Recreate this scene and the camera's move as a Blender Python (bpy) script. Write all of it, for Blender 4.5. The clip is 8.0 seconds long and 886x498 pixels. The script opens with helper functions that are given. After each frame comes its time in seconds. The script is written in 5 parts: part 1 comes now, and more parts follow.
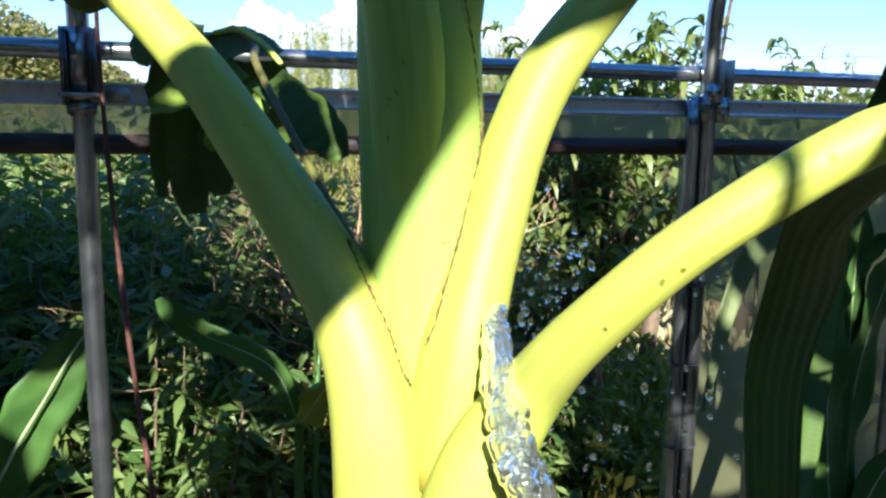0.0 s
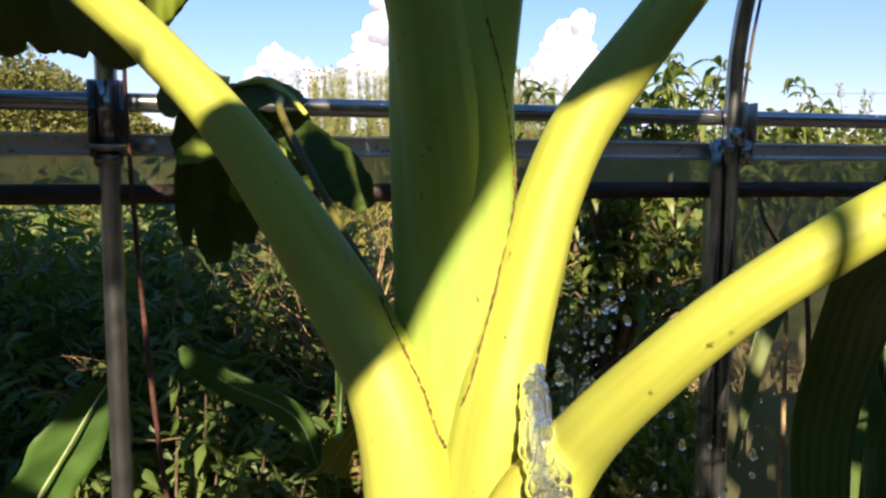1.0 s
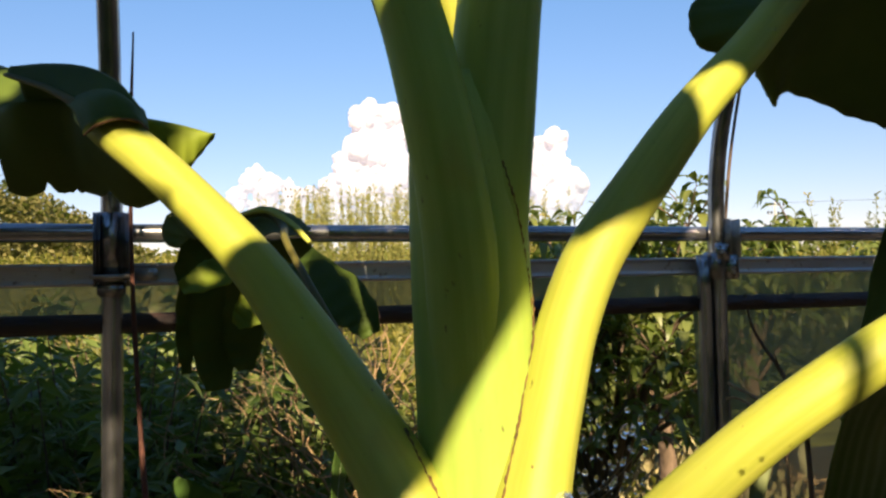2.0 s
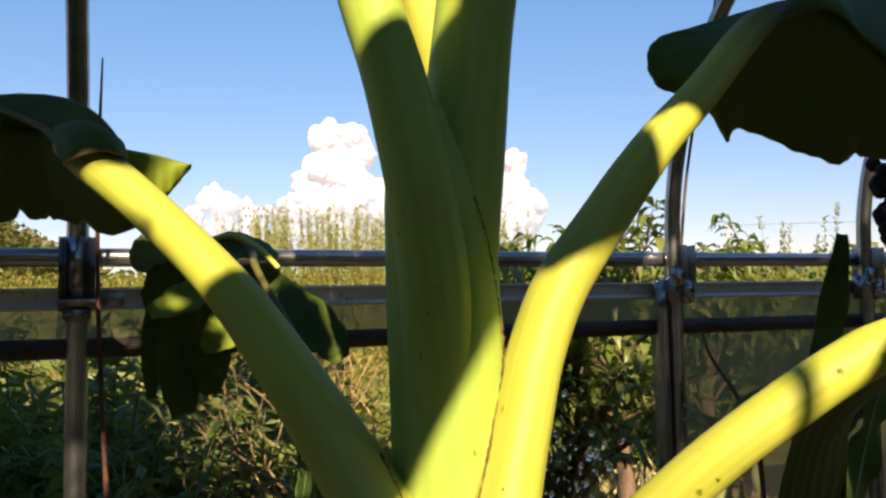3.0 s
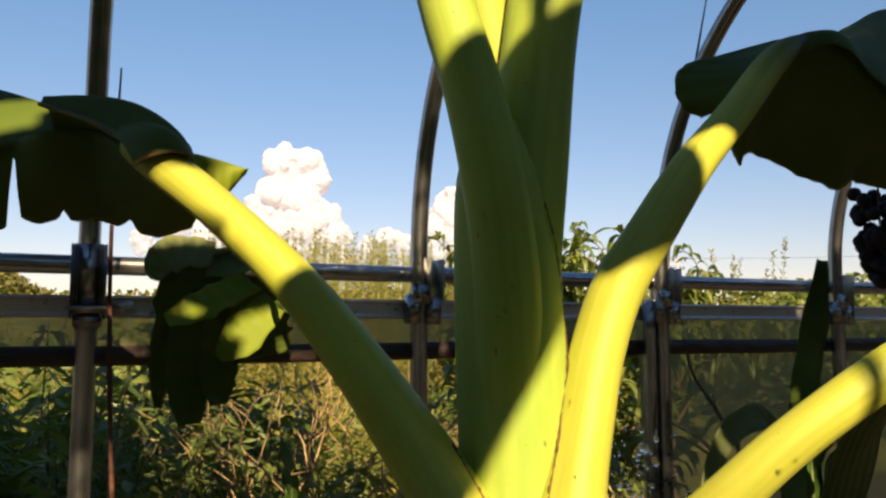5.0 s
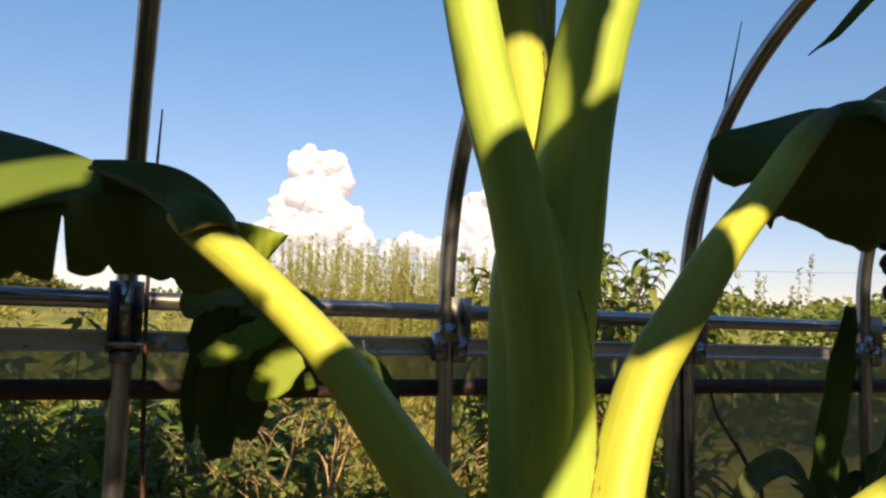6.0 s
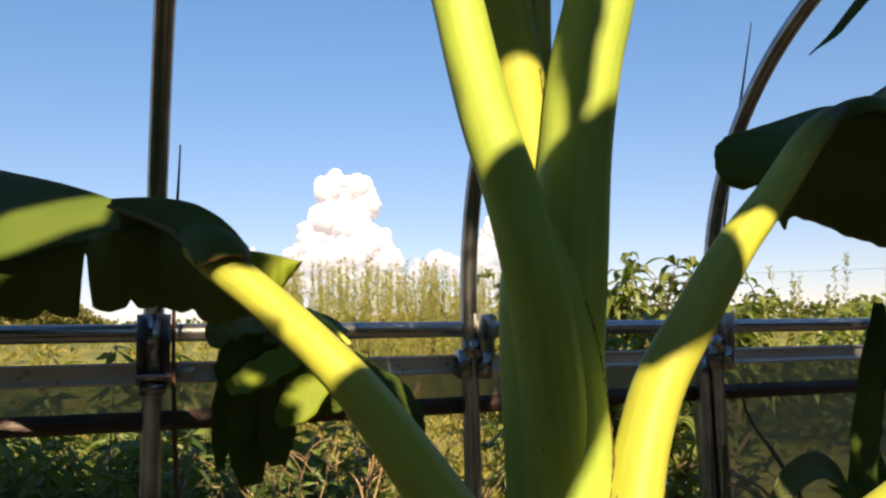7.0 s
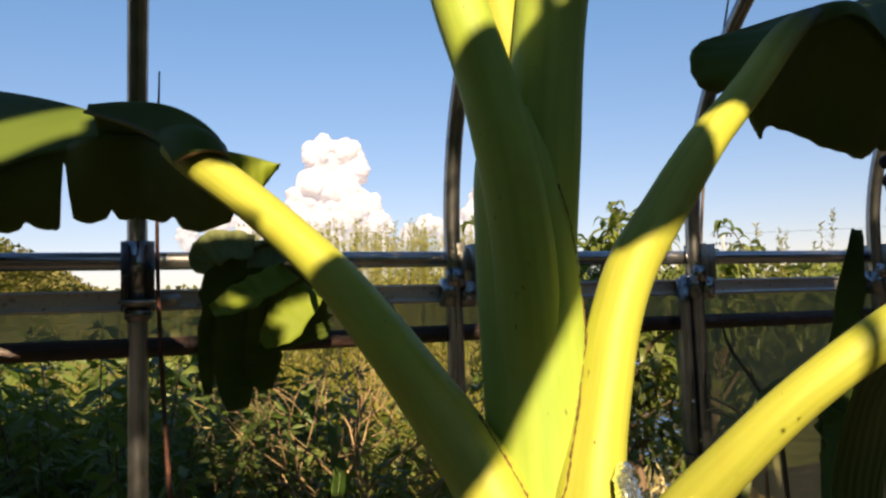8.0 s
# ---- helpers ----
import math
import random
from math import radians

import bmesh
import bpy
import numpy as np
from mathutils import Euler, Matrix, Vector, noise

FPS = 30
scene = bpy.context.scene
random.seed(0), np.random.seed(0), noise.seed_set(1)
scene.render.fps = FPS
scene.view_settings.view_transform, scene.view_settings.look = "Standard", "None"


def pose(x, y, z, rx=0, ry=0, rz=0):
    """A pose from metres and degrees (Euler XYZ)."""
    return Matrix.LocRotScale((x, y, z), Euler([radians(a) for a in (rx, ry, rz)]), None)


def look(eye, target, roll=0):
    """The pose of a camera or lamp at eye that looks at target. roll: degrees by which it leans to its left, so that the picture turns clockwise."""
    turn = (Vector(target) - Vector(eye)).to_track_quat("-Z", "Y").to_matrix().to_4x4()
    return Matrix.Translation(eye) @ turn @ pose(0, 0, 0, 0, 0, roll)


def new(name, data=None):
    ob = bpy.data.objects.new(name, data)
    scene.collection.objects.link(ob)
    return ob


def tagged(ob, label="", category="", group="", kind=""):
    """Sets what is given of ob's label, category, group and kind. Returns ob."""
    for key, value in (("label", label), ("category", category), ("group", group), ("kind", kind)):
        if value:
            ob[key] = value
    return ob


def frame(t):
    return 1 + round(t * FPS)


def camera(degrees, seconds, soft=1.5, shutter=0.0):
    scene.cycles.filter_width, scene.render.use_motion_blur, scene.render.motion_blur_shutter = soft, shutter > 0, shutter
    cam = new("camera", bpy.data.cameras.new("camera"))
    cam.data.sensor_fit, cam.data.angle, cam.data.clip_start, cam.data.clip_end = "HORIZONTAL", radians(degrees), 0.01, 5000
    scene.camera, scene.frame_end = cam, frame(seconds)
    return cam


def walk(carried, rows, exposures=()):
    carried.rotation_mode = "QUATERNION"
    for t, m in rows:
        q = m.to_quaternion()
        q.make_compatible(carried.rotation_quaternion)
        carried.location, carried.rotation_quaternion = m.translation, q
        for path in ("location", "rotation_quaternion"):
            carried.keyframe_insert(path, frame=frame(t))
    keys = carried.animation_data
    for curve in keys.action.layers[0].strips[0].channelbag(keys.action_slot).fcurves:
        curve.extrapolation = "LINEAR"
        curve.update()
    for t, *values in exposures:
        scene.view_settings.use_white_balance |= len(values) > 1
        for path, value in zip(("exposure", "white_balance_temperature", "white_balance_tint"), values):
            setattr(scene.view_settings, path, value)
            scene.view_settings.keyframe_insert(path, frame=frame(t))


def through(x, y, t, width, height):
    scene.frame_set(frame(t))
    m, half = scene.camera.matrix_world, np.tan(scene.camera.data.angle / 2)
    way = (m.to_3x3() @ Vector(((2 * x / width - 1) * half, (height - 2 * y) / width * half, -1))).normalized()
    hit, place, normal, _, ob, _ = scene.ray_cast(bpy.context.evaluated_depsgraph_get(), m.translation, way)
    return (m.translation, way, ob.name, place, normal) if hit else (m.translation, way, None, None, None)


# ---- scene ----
from mathutils.bvhtree import BVHTree

cam = camera(58.6, 8.0, soft=2.4)
PATH = [
    (0, (-0.39, -1.187, 1.206), (0.255, 0.681, 0.897), 0.8),
    (0.5, (-0.392, -1.175, 1.206), (0.242, 0.703, 0.94), 0.6),
    (1, (-0.397, -1.175, 1.215), (0.211, 0.719, 1.006), 0.2),
    (1.5, (-0.411, -1.17, 1.215), (0.198, 0.735, 1.193), -1.9),
    (2, (-0.426, -1.184, 1.227), (0.231, 0.703, 1.305), -1.1),
    (2.2, (-0.426, -1.194, 1.226), (0.281, 0.674, 1.333), -1.4),
    (3.3, (-0.47, -1.203, 1.235), (0.331, 0.624, 1.379), -0.4),
    (3.5, (-0.499, -1.2, 1.226), (0.416, 0.57, 1.397), -0.5),
    (4, (-0.534, -1.185, 1.213), (0.395, 0.578, 1.386), 0.7),
    (4.2, (-0.529, -1.185, 1.214), (0.368, 0.594, 1.385), 0.6),
    (5.3, (-0.528, -1.203, 1.214), (0.33, 0.592, 1.415), -0.1),
    (5.5, (-0.533, -1.207, 1.237), (0.332, 0.586, 1.426), 0.1),
    (6, (-0.547, -1.21, 1.268), (0.261, 0.607, 1.477), 1.5),
    (6.5, (-0.552, -1.218, 1.287), (0.161, 0.636, 1.524), 0.7),
    (7, (-0.536, -1.226, 1.268), (0.203, 0.616, 1.521), -1.3),
    (7.5, (-0.527, -1.226, 1.246), (0.233, 0.608, 1.491), -1.9),
    (8, (-0.528, -1.231, 1.209), (0.236, 0.61, 1.371), -2.0),
]
walk(cam, [(t, look(eye, target, roll)) for t, eye, target, roll in PATH],
     exposures=[(0.0, 2.08, 4900, 6), (0.5, 1.74, 5650, 9), (1.0, 1.56, 6200, 11), (1.5, 1.46, 6750, 12), (2.0, 1.48, 6950, 11), (3.5, 1.35, 7250, 11), (4.0, 1.27, 8000, 11), (5.5, 1.33, 7700, 11), (6.5, 1.36, 7250, 11), (7.0, 1.40, 7250, 11), (8.0, 1.31, 7450, 12)])

# ---- light ----
SUN = Vector((-0.25, -0.97, 0.62)).normalized()     # the way to the sun: low, behind the camera
world = bpy.data.worlds.new("sky")
scene.world = world
world.use_nodes = True
wn, wl = world.node_tree.nodes, world.node_tree.links
wn.clear()
sky = wn.new("ShaderNodeTexSky")
sky.sky_type, sky.sun_disc = "NISHITA", False
sky.sun_elevation, sky.sun_rotation = math.asin(SUN.z), math.atan2(SUN.x, SUN.y)
sky.altitude, sky.air_density, sky.dust_density, sky.ozone_density = 50, 1.0, 0.05, 2.2
wb = wn.new("ShaderNodeBackground")
wb.inputs["Strength"].default_value = 0.0505
wo = wn.new("ShaderNodeOutputWorld")
tint = wn.new("ShaderNodeMix")
tint.data_type, tint.blend_type = "RGBA", "MULTIPLY"
tint.inputs[0].default_value = 1.0
# haze towards the horizon, clear blue higher up
where, split, lift, air = wn.new("ShaderNodeTexCoord"), wn.new("ShaderNodeSeparateXYZ"), wn.new("ShaderNodeMapRange"), wn.new("ShaderNodeMix")
air.data_type = "RGBA"
air.inputs[6].default_value, air.inputs[7].default_value = (0.96, 0.79, 0.88, 1), (0.87, 1.16, 1.38, 1)
lift.inputs["From Min"].default_value, lift.inputs["From Max"].default_value = 0.03, 0.40
wl.new(where.outputs["Generated"], split.inputs[0])
wl.new(split.outputs[2], lift.inputs["Value"])
wl.new(lift.outputs[0], air.inputs[0])
wl.new(air.outputs[2], tint.inputs[7])
wl.new(sky.outputs[0], tint.inputs[6])
wl.new(tint.outputs[2], wb.inputs["Color"])
wl.new(wb.outputs[0], wo.inputs["Surface"])
sun = new("sun", bpy.data.lights.new("sun", "SUN"))
sun.data.energy, sun.data.angle, sun.data.color = 5.2, radians(0.53), (1.0, 0.80, 0.55)
sun.matrix_world = look((0, 0, 0), -SUN)


# ---- materials ----
def material(name, colour, rough=0.6, metal=0.0):
    m = bpy.data.materials.new(name)
    m.use_nodes = True
    b = m.node_tree.nodes["Principled BSDF"]
    b.inputs["Base Color"].default_value = (*colour, 1)
    b.inputs["Roughness"].default_value, b.inputs["Metallic"].default_value = rough, metal
    return m, m.node_tree.nodes, m.node_tree.links, b


def mixed(n, l, fac, a, b):
    x = n.new("ShaderNodeMix")
    x.data_type = "RGBA"
    for socket, value in ((x.inputs[0], fac), (x.inputs[6], a), (x.inputs[7], b)):
        if isinstance(value, (tuple, float)):
            socket.default_value = (*value, 1) if isinstance(value, tuple) else value
        else:
            l.new(value, socket)
    return x.outputs[2]


def grain(n, l, scale, detail=4, stretch=(1, 1, 1), low=0.35, high=0.65):
    """Noise in the object's metres, from 0 to 1 between low and high."""
    c, mp, t, r = (n.new("ShaderNode" + k) for k in ("TexCoord", "Mapping", "TexNoise", "MapRange"))
    mp.inputs["Scale"].default_value = stretch
    t.inputs["Scale"].default_value, t.inputs["Detail"].default_value = scale, detail
    r.inputs["From Min"].default_value, r.inputs["From Max"].default_value = low, high
    l.new(c.outputs["Object"], mp.inputs[0])
    l.new(mp.outputs[0], t.inputs["Vector"])
    l.new(t.outputs["Fac"], r.inputs["Value"])
    return r.outputs[0]


def bumped(n, l, b, height, strength, distance=0.002):
    k = n.new("ShaderNodeBump")
    k.inputs["Strength"].default_value, k.inputs["Distance"].default_value = strength, distance
    l.new(height, k.inputs["Height"])
    l.new(k.outputs[0], b.inputs["Normal"])


def speckled(name, a, b2, scale, rough, metal=0.0, bump=0.3, stretch=(1, 1, 1), spots=None, distance=0.002):
    m, n, l, b = material(name, a, rough, metal)
    colour = mixed(n, l, grain(n, l, scale, 6, stretch), a, b2)
    if spots:
        colour = mixed(n, l, grain(n, l, scale * 4, 3, (1, 1, 1), 0.62, 0.72), colour, spots)
    l.new(colour, b.inputs["Base Color"])
    bumped(n, l, b, grain(n, l, scale * 5, 4, stretch), bump, distance)
    return m


def leafy(name, a, b2, rough=0.45, through=0.3, veins=0.0, tint=(0.35, 0.5, 0.04), island=False):
    """Leaf tissue: two greens, gloss, light through the blade, and side veins along the blade's own coordinates."""
    m, n, l, b = material(name, a, rough)
    b.inputs["Specular IOR Level"].default_value = 0.32 if island else 0.22
    fac = grain(n, l, 9, 4)
    if island:
        g = n.new("ShaderNodeNewGeometry")
        fac = g.outputs["Random Per Island"]
    colour = mixed(n, l, fac, a, b2)
    if veins:
        uv, w = n.new("ShaderNodeUVMap"), n.new("ShaderNodeTexWave")
        mp = n.new("ShaderNodeMapping")
        mp.inputs["Scale"].default_value = (veins, 0.9, 1)
        w.inputs["Scale"].default_value, w.inputs["Distortion"].default_value, w.inputs["Detail"].default_value = 1.0, 0.6, 1.0
        l.new(uv.outputs[0], mp.inputs[0])
        l.new(mp.outputs[0], w.inputs["Vector"])
        vein = mixed(n, l, w.outputs["Fac"], (0.92, 0.94, 0.92), (1.04, 1.03, 1.04))
        mul = n.new("ShaderNodeMix")
        mul.data_type, mul.blend_type = "RGBA", "MULTIPLY"
        mul.inputs[0].default_value = 0.8
        l.new(colour, mul.inputs[6])
        l.new(vein, mul.inputs[7])
        colour = mul.outputs[2]
        bumped(n, l, b, w.outputs["Fac"], 0.12, 0.001)
    l.new(colour, b.inputs["Base Color"])
    tr, mx, out = n.new("ShaderNodeBsdfTranslucent"), n.new("ShaderNodeMixShader"), n["Material Output"]
    l.new(mixed(n, l, 0.75, colour, tint), tr.inputs["Color"])
    mx.inputs[0].default_value = through
    l.new(b.outputs[0], mx.inputs[1])
    l.new(tr.outputs[0], mx.inputs[2])
    l.new(mx.outputs[0], out.inputs["Surface"])
    return m


def fleshy(name, a, b2, fade=None):
    """Waxy petiole skin with long streaks, brown flecks and soft light inside. fade: from, to along it in metres, and
    the colour of its blade end, dulled and with its shade painted in.
    """
    m, n, l, b = material(name, a, 0.58)
    b.inputs["Specular IOR Level"].default_value = 0.35

    def along(scale, low=0.35, high=0.65):
        """Noise drawn out along the stalk, by its own coordinates in metres."""
        uv, mp, t, r = (n.new("ShaderNode" + k) for k in ("UVMap", "Mapping", "TexNoise", "MapRange"))
        mp.inputs["Scale"].default_value = (1, 0.05, 1)
        t.inputs["Scale"].default_value, t.inputs["Detail"].default_value = scale, 4
        r.inputs["From Min"].default_value, r.inputs["From Max"].default_value = low, high
        l.new(uv.outputs[0], mp.inputs[0])
        l.new(mp.outputs[0], t.inputs["Vector"])
        l.new(t.outputs["Fac"], r.inputs["Value"])
        return r.outputs[0]

    colour = mixed(n, l, along(110), a, b2)
    colour = mixed(n, l, grain(n, l, 7, 3, (1, 1, 0.5), 0.5, 0.8), colour, (b2[0] * 0.85, b2[1] * 0.98, b2[2] * 0.6))
    colour = mixed(n, l, grain(n, l, 210, 2, (1, 1, 0.45), 0.725, 0.80), colour, (0.12, 0.10, 0.022))
    colour = mixed(n, l, grain(n, l, 16, 5, (1, 1, 0.6), 0.60, 0.78), colour, (b2[0] * 0.9, b2[1] * 0.72, b2[2] * 0.6))
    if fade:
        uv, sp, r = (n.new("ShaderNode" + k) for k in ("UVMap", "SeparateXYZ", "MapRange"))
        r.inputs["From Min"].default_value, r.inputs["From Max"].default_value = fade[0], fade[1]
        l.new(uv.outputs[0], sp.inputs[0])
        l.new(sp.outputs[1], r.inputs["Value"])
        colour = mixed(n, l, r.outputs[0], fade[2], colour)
    l.new(colour, b.inputs["Base Color"])
    b.inputs["Subsurface Weight"].default_value = 0.2
    b.inputs["Subsurface Radius"].default_value = (0.012, 0.012, 0.003)
    b.inputs["Subsurface Scale"].default_value = 0.5
    bumped(n, l, b, along(240), 0.09, 0.001)
    return m


PETIOLE = fleshy("petiole_skin", (0.285, 0.32, 0.042), (0.38, 0.395, 0.064))
STEM = fleshy("pseudostem_skin", (0.22, 0.33, 0.05), (0.31, 0.40, 0.075))
UPRIGHT = fleshy("upright_petiole_skin", (0.23, 0.33, 0.05), (0.31, 0.395, 0.075))
SPEAR = fleshy("new_leaf_skin", (0.45, 0.43, 0.115), (0.35, 0.33, 0.08))
MARGIN = speckled("dry_margin", (0.06, 0.03, 0.01), (0.17, 0.085, 0.022), 160, 0.8, bump=0.5)
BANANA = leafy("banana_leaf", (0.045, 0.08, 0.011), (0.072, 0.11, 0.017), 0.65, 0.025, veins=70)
FINE_VEINED = leafy("fine_veined_banana_leaf", (0.045, 0.08, 0.011), (0.072, 0.11, 0.017), 0.65, 0.025, veins=260)
CANOPY = leafy("backlit_banana_leaf", (0.05, 0.09, 0.013), (0.08, 0.125, 0.02), 0.6, 0.30, veins=70, tint=(0.20, 0.50, 0.05))
# brighter copy of the banana leaf, with sun put into its colour
YOUNG_SUNLIT = leafy("young_sunlit_leaf", (0.15, 0.21, 0.02), (0.21, 0.27, 0.03), 0.6, 0.2, veins=50)
MIDRIB = fleshy("dull_midrib_skin", (0.07, 0.08, 0.013), (0.12, 0.10, 0.02))
# blade end: duller skin, with the shade there painted into the colour too
FADING = fleshy("dull_shaded_end_skin", (0.285, 0.32, 0.042), (0.38, 0.395, 0.064), (0.06, 0.165, (0.03, 0.036, 0.008)))
SUNLIT_RIB = fleshy("sunlit_midrib_skin", (0.40, 0.44, 0.06), (0.5, 0.52, 0.12))
CORN = leafy("corn_leaf", (0.055, 0.115, 0.025), (0.085, 0.15, 0.035), 0.4, 0.25, veins=3)
DUSTY_SHEEN = leafy("dusty_sheen_leaf", (0.10, 0.14, 0.05), (0.19, 0.22, 0.10), 0.6, 0.2, veins=4)
CORN_RIB = speckled("corn_midrib", (0.34, 0.40, 0.22), (0.25, 0.32, 0.14), 40, 0.5)
BUSH = leafy("bush_leaf", (0.05, 0.09, 0.02), (0.13, 0.17, 0.045), 0.45, 0.22, island=True)
PEACH = leafy("peach_leaf", (0.075, 0.11, 0.028), (0.155, 0.178, 0.05), 0.42, 0.25, island=True)
GOLD = leafy("goldenrod_leaf", (0.13, 0.16, 0.035), (0.29, 0.27, 0.085), 0.6, 0.3, tint=(0.4, 0.38, 0.1), island=True)
GRASS = leafy("grass_blade", (0.095, 0.105, 0.016), (0.22, 0.185, 0.045), 0.55, 0.3, island=True)
HILLSIDE = leafy("hillside_leaf", (0.065, 0.07, 0.018), (0.15, 0.13, 0.045), 0.7, 0.2, island=True)
WOODS = leafy("wood_leaf", (0.04, 0.06, 0.014), (0.09, 0.10, 0.028), 0.6, 0.2, island=True)
# dark, hardly translucent leaf for the unseen bushes and trees that block light
DENSE = leafy("light_blocking_leaf", (0.018, 0.036, 0.009), (0.035, 0.055, 0.014), 0.7, 0.02, island=True)
DRY = speckled("dry_stem", (0.42, 0.30, 0.16), (0.26, 0.17, 0.09), 60, 0.85, bump=0.5)
STRAW = speckled("straw", (0.42, 0.36, 0.2), (0.3, 0.27, 0.12), 40, 0.85, bump=0.4)
BARK = speckled("bark", (0.10, 0.07, 0.045), (0.17, 0.12, 0.08), 45, 0.9, bump=0.8, stretch=(1, 1, 0.3))
GALV = speckled("galvanised_steel", (0.25, 0.26, 0.275), (0.37, 0.385, 0.40), 30, 0.27, 0.95, 0.07, (1, 1, 1), (0.17, 0.16, 0.15), 0.0006)
RAIL = speckled("bright_galvanised_steel", (0.30, 0.31, 0.33), (0.42, 0.43, 0.45), 30, 0.26, 0.92, 0.12, (0.3, 1, 1), (0.2, 0.19, 0.18), 0.0006)
CHANNEL = speckled("channel_steel", (0.46, 0.46, 0.45), (0.60, 0.60, 0.58), 25, 0.45, 0.5, 0.15, (0.2, 1, 1), (0.30, 0.26, 0.22), 0.0006)
CLAMP = speckled("clamp_steel", (0.55, 0.54, 0.50), (0.36, 0.35, 0.33), 60, 0.4, 0.7, 0.3, distance=0.0008)
ROLL = speckled("rolled_dark_film", (0.022, 0.014, 0.013), (0.05, 0.028, 0.025), 22, 0.5, bump=0.6, stretch=(0.25, 1, 1), distance=0.003)
CANE = speckled("red_brown_cane", (0.06, 0.022, 0.016), (0.13, 0.05, 0.034), 90, 0.7)
SOIL = speckled("soil", (0.038, 0.031, 0.023), (0.068, 0.054, 0.040), 6, 0.95, bump=0.9, spots=(0.16, 0.11, 0.07), distance=0.02)
FIELD = speckled("field", (0.08, 0.10, 0.018), (0.17, 0.16, 0.04), 0.7, 0.95, bump=0.9, spots=(0.16, 0.18, 0.03), distance=0.05)
GRAPE = speckled("grape_skin", (0.006, 0.004, 0.008), (0.014, 0.007, 0.013), 60, 0.85, bump=0.3)
CONCRETE = speckled("concrete", (0.4, 0.39, 0.37), (0.3, 0.3, 0.29), 3, 0.8)
WIRE = material("black_wire", (0.03, 0.03, 0.035), 0.5)[0]


def film_material():
    m, n, l, b = material("greenhouse_film", (0.17, 0.172, 0.09), 0.35)
    tr, tl, m1, m2, out = n.new("ShaderNodeBsdfTransparent"), n.new("ShaderNodeBsdfTranslucent"), n.new("ShaderNodeMixShader"), n.new("ShaderNodeMixShader"), n["Material Output"]
    tl.inputs["Color"].default_value = (0.22, 0.222, 0.11, 1)
    tr.inputs["Color"].default_value = (0.86, 0.88, 0.80, 1)
    m1.inputs[0].default_value = 0.5
    l.new(b.outputs[0], m1.inputs[1])
    l.new(tl.outputs[0], m1.inputs[2])
    ramp = n.new("ShaderNodeMapRange")
    l.new(grain(n, l, 5, 5, (1, 1, 0.5), 0.3, 0.7), ramp.inputs["Value"])
    ramp.inputs["To Min"].default_value, ramp.inputs["To Max"].default_value = 0.72, 0.90
    l.new(ramp.outputs[0], m2.inputs[0])
    l.new(tr.outputs[0], m2.inputs[1])
    l.new(m1.outputs[0], m2.inputs[2])
    l.new(m2.outputs[0], out.inputs["Surface"])
    bumped(n, l, b, grain(n, l, 12, 3, (1, 1, 0.3)), 0.4, 0.004)
    return m


FILM = film_material()
WATER, _, _, water = material("water", (1.0, 1.0, 1.0), 0.02)
water.inputs["Transmission Weight"].default_value, water.inputs["IOR"].default_value = 1.0, 1.33
FOAMING, fn, fl, foam = material("foaming_water", (0.78, 0.81, 0.74), 0.08)
foam.inputs["IOR"].default_value = 1.33
foam.inputs["Transmission Weight"].default_value = 0.96
bumped(fn, fl, foam, grain(fn, fl, 110, 2), 0.25, 0.002)


def cloud_material():
    """Cloud that thins out downwards, transparency standing in for the haze."""
    m, n, l, b = material("cloud", (0.42, 0.46, 0.54), 1.0)
    b.inputs["Specular IOR Level"].default_value = 0.0
    tl, mx, clear, thin = n.new("ShaderNodeBsdfTranslucent"), n.new("ShaderNodeMixShader"), n.new("ShaderNodeBsdfTransparent"), n.new("ShaderNodeMixShader")
    tl.inputs["Color"].default_value = (0.72, 0.66, 0.69, 1)
    mx.inputs[0].default_value = 0.4
    # a faint pinkish glow is added to brighten the cloud
    b.inputs["Emission Color"].default_value, b.inputs["Emission Strength"].default_value = (1.0, 0.89, 0.95, 1), 0.19
    c, sp, r, add = n.new("ShaderNodeTexCoord"), n.new("ShaderNodeSeparateXYZ"), n.new("ShaderNodeMapRange"), n.new("ShaderNodeMath")
    r.inputs["From Min"].default_value, r.inputs["From Max"].default_value = 120, 360
    r.inputs["To Min"].default_value, r.inputs["To Max"].default_value = 0.85, 0.0
    l.new(c.outputs["Object"], sp.inputs[0])
    l.new(sp.outputs[2], r.inputs["Value"])
    add.operation, add.use_clamp = "MULTIPLY", True
    far = n.new("ShaderNodeMapRange")
    far.inputs["To Min"].default_value, far.inputs["To Max"].default_value = 0.75, 1.25
    l.new(grain(n, l, 0.03, 4), far.inputs["Value"])
    l.new(r.outputs[0], add.inputs[0])
    l.new(far.outputs[0], add.inputs[1])
    l.new(add.outputs[0], thin.inputs[0])
    l.new(b.outputs[0], mx.inputs[1])
    l.new(tl.outputs[0], mx.inputs[2])
    l.new(mx.outputs[0], thin.inputs[1])
    l.new(clear.outputs[0], thin.inputs[2])
    l.new(thin.outputs[0], n["Material Output"].inputs["Surface"])
    return m


CLOUD = cloud_material()


# ---- mesh tools ----
def thing(name, at, label, category, group="", kind=""):
    ob = new(name)
    ob.location = at
    ob.empty_display_size = 0.05
    return tagged(ob, label, category, group, kind)


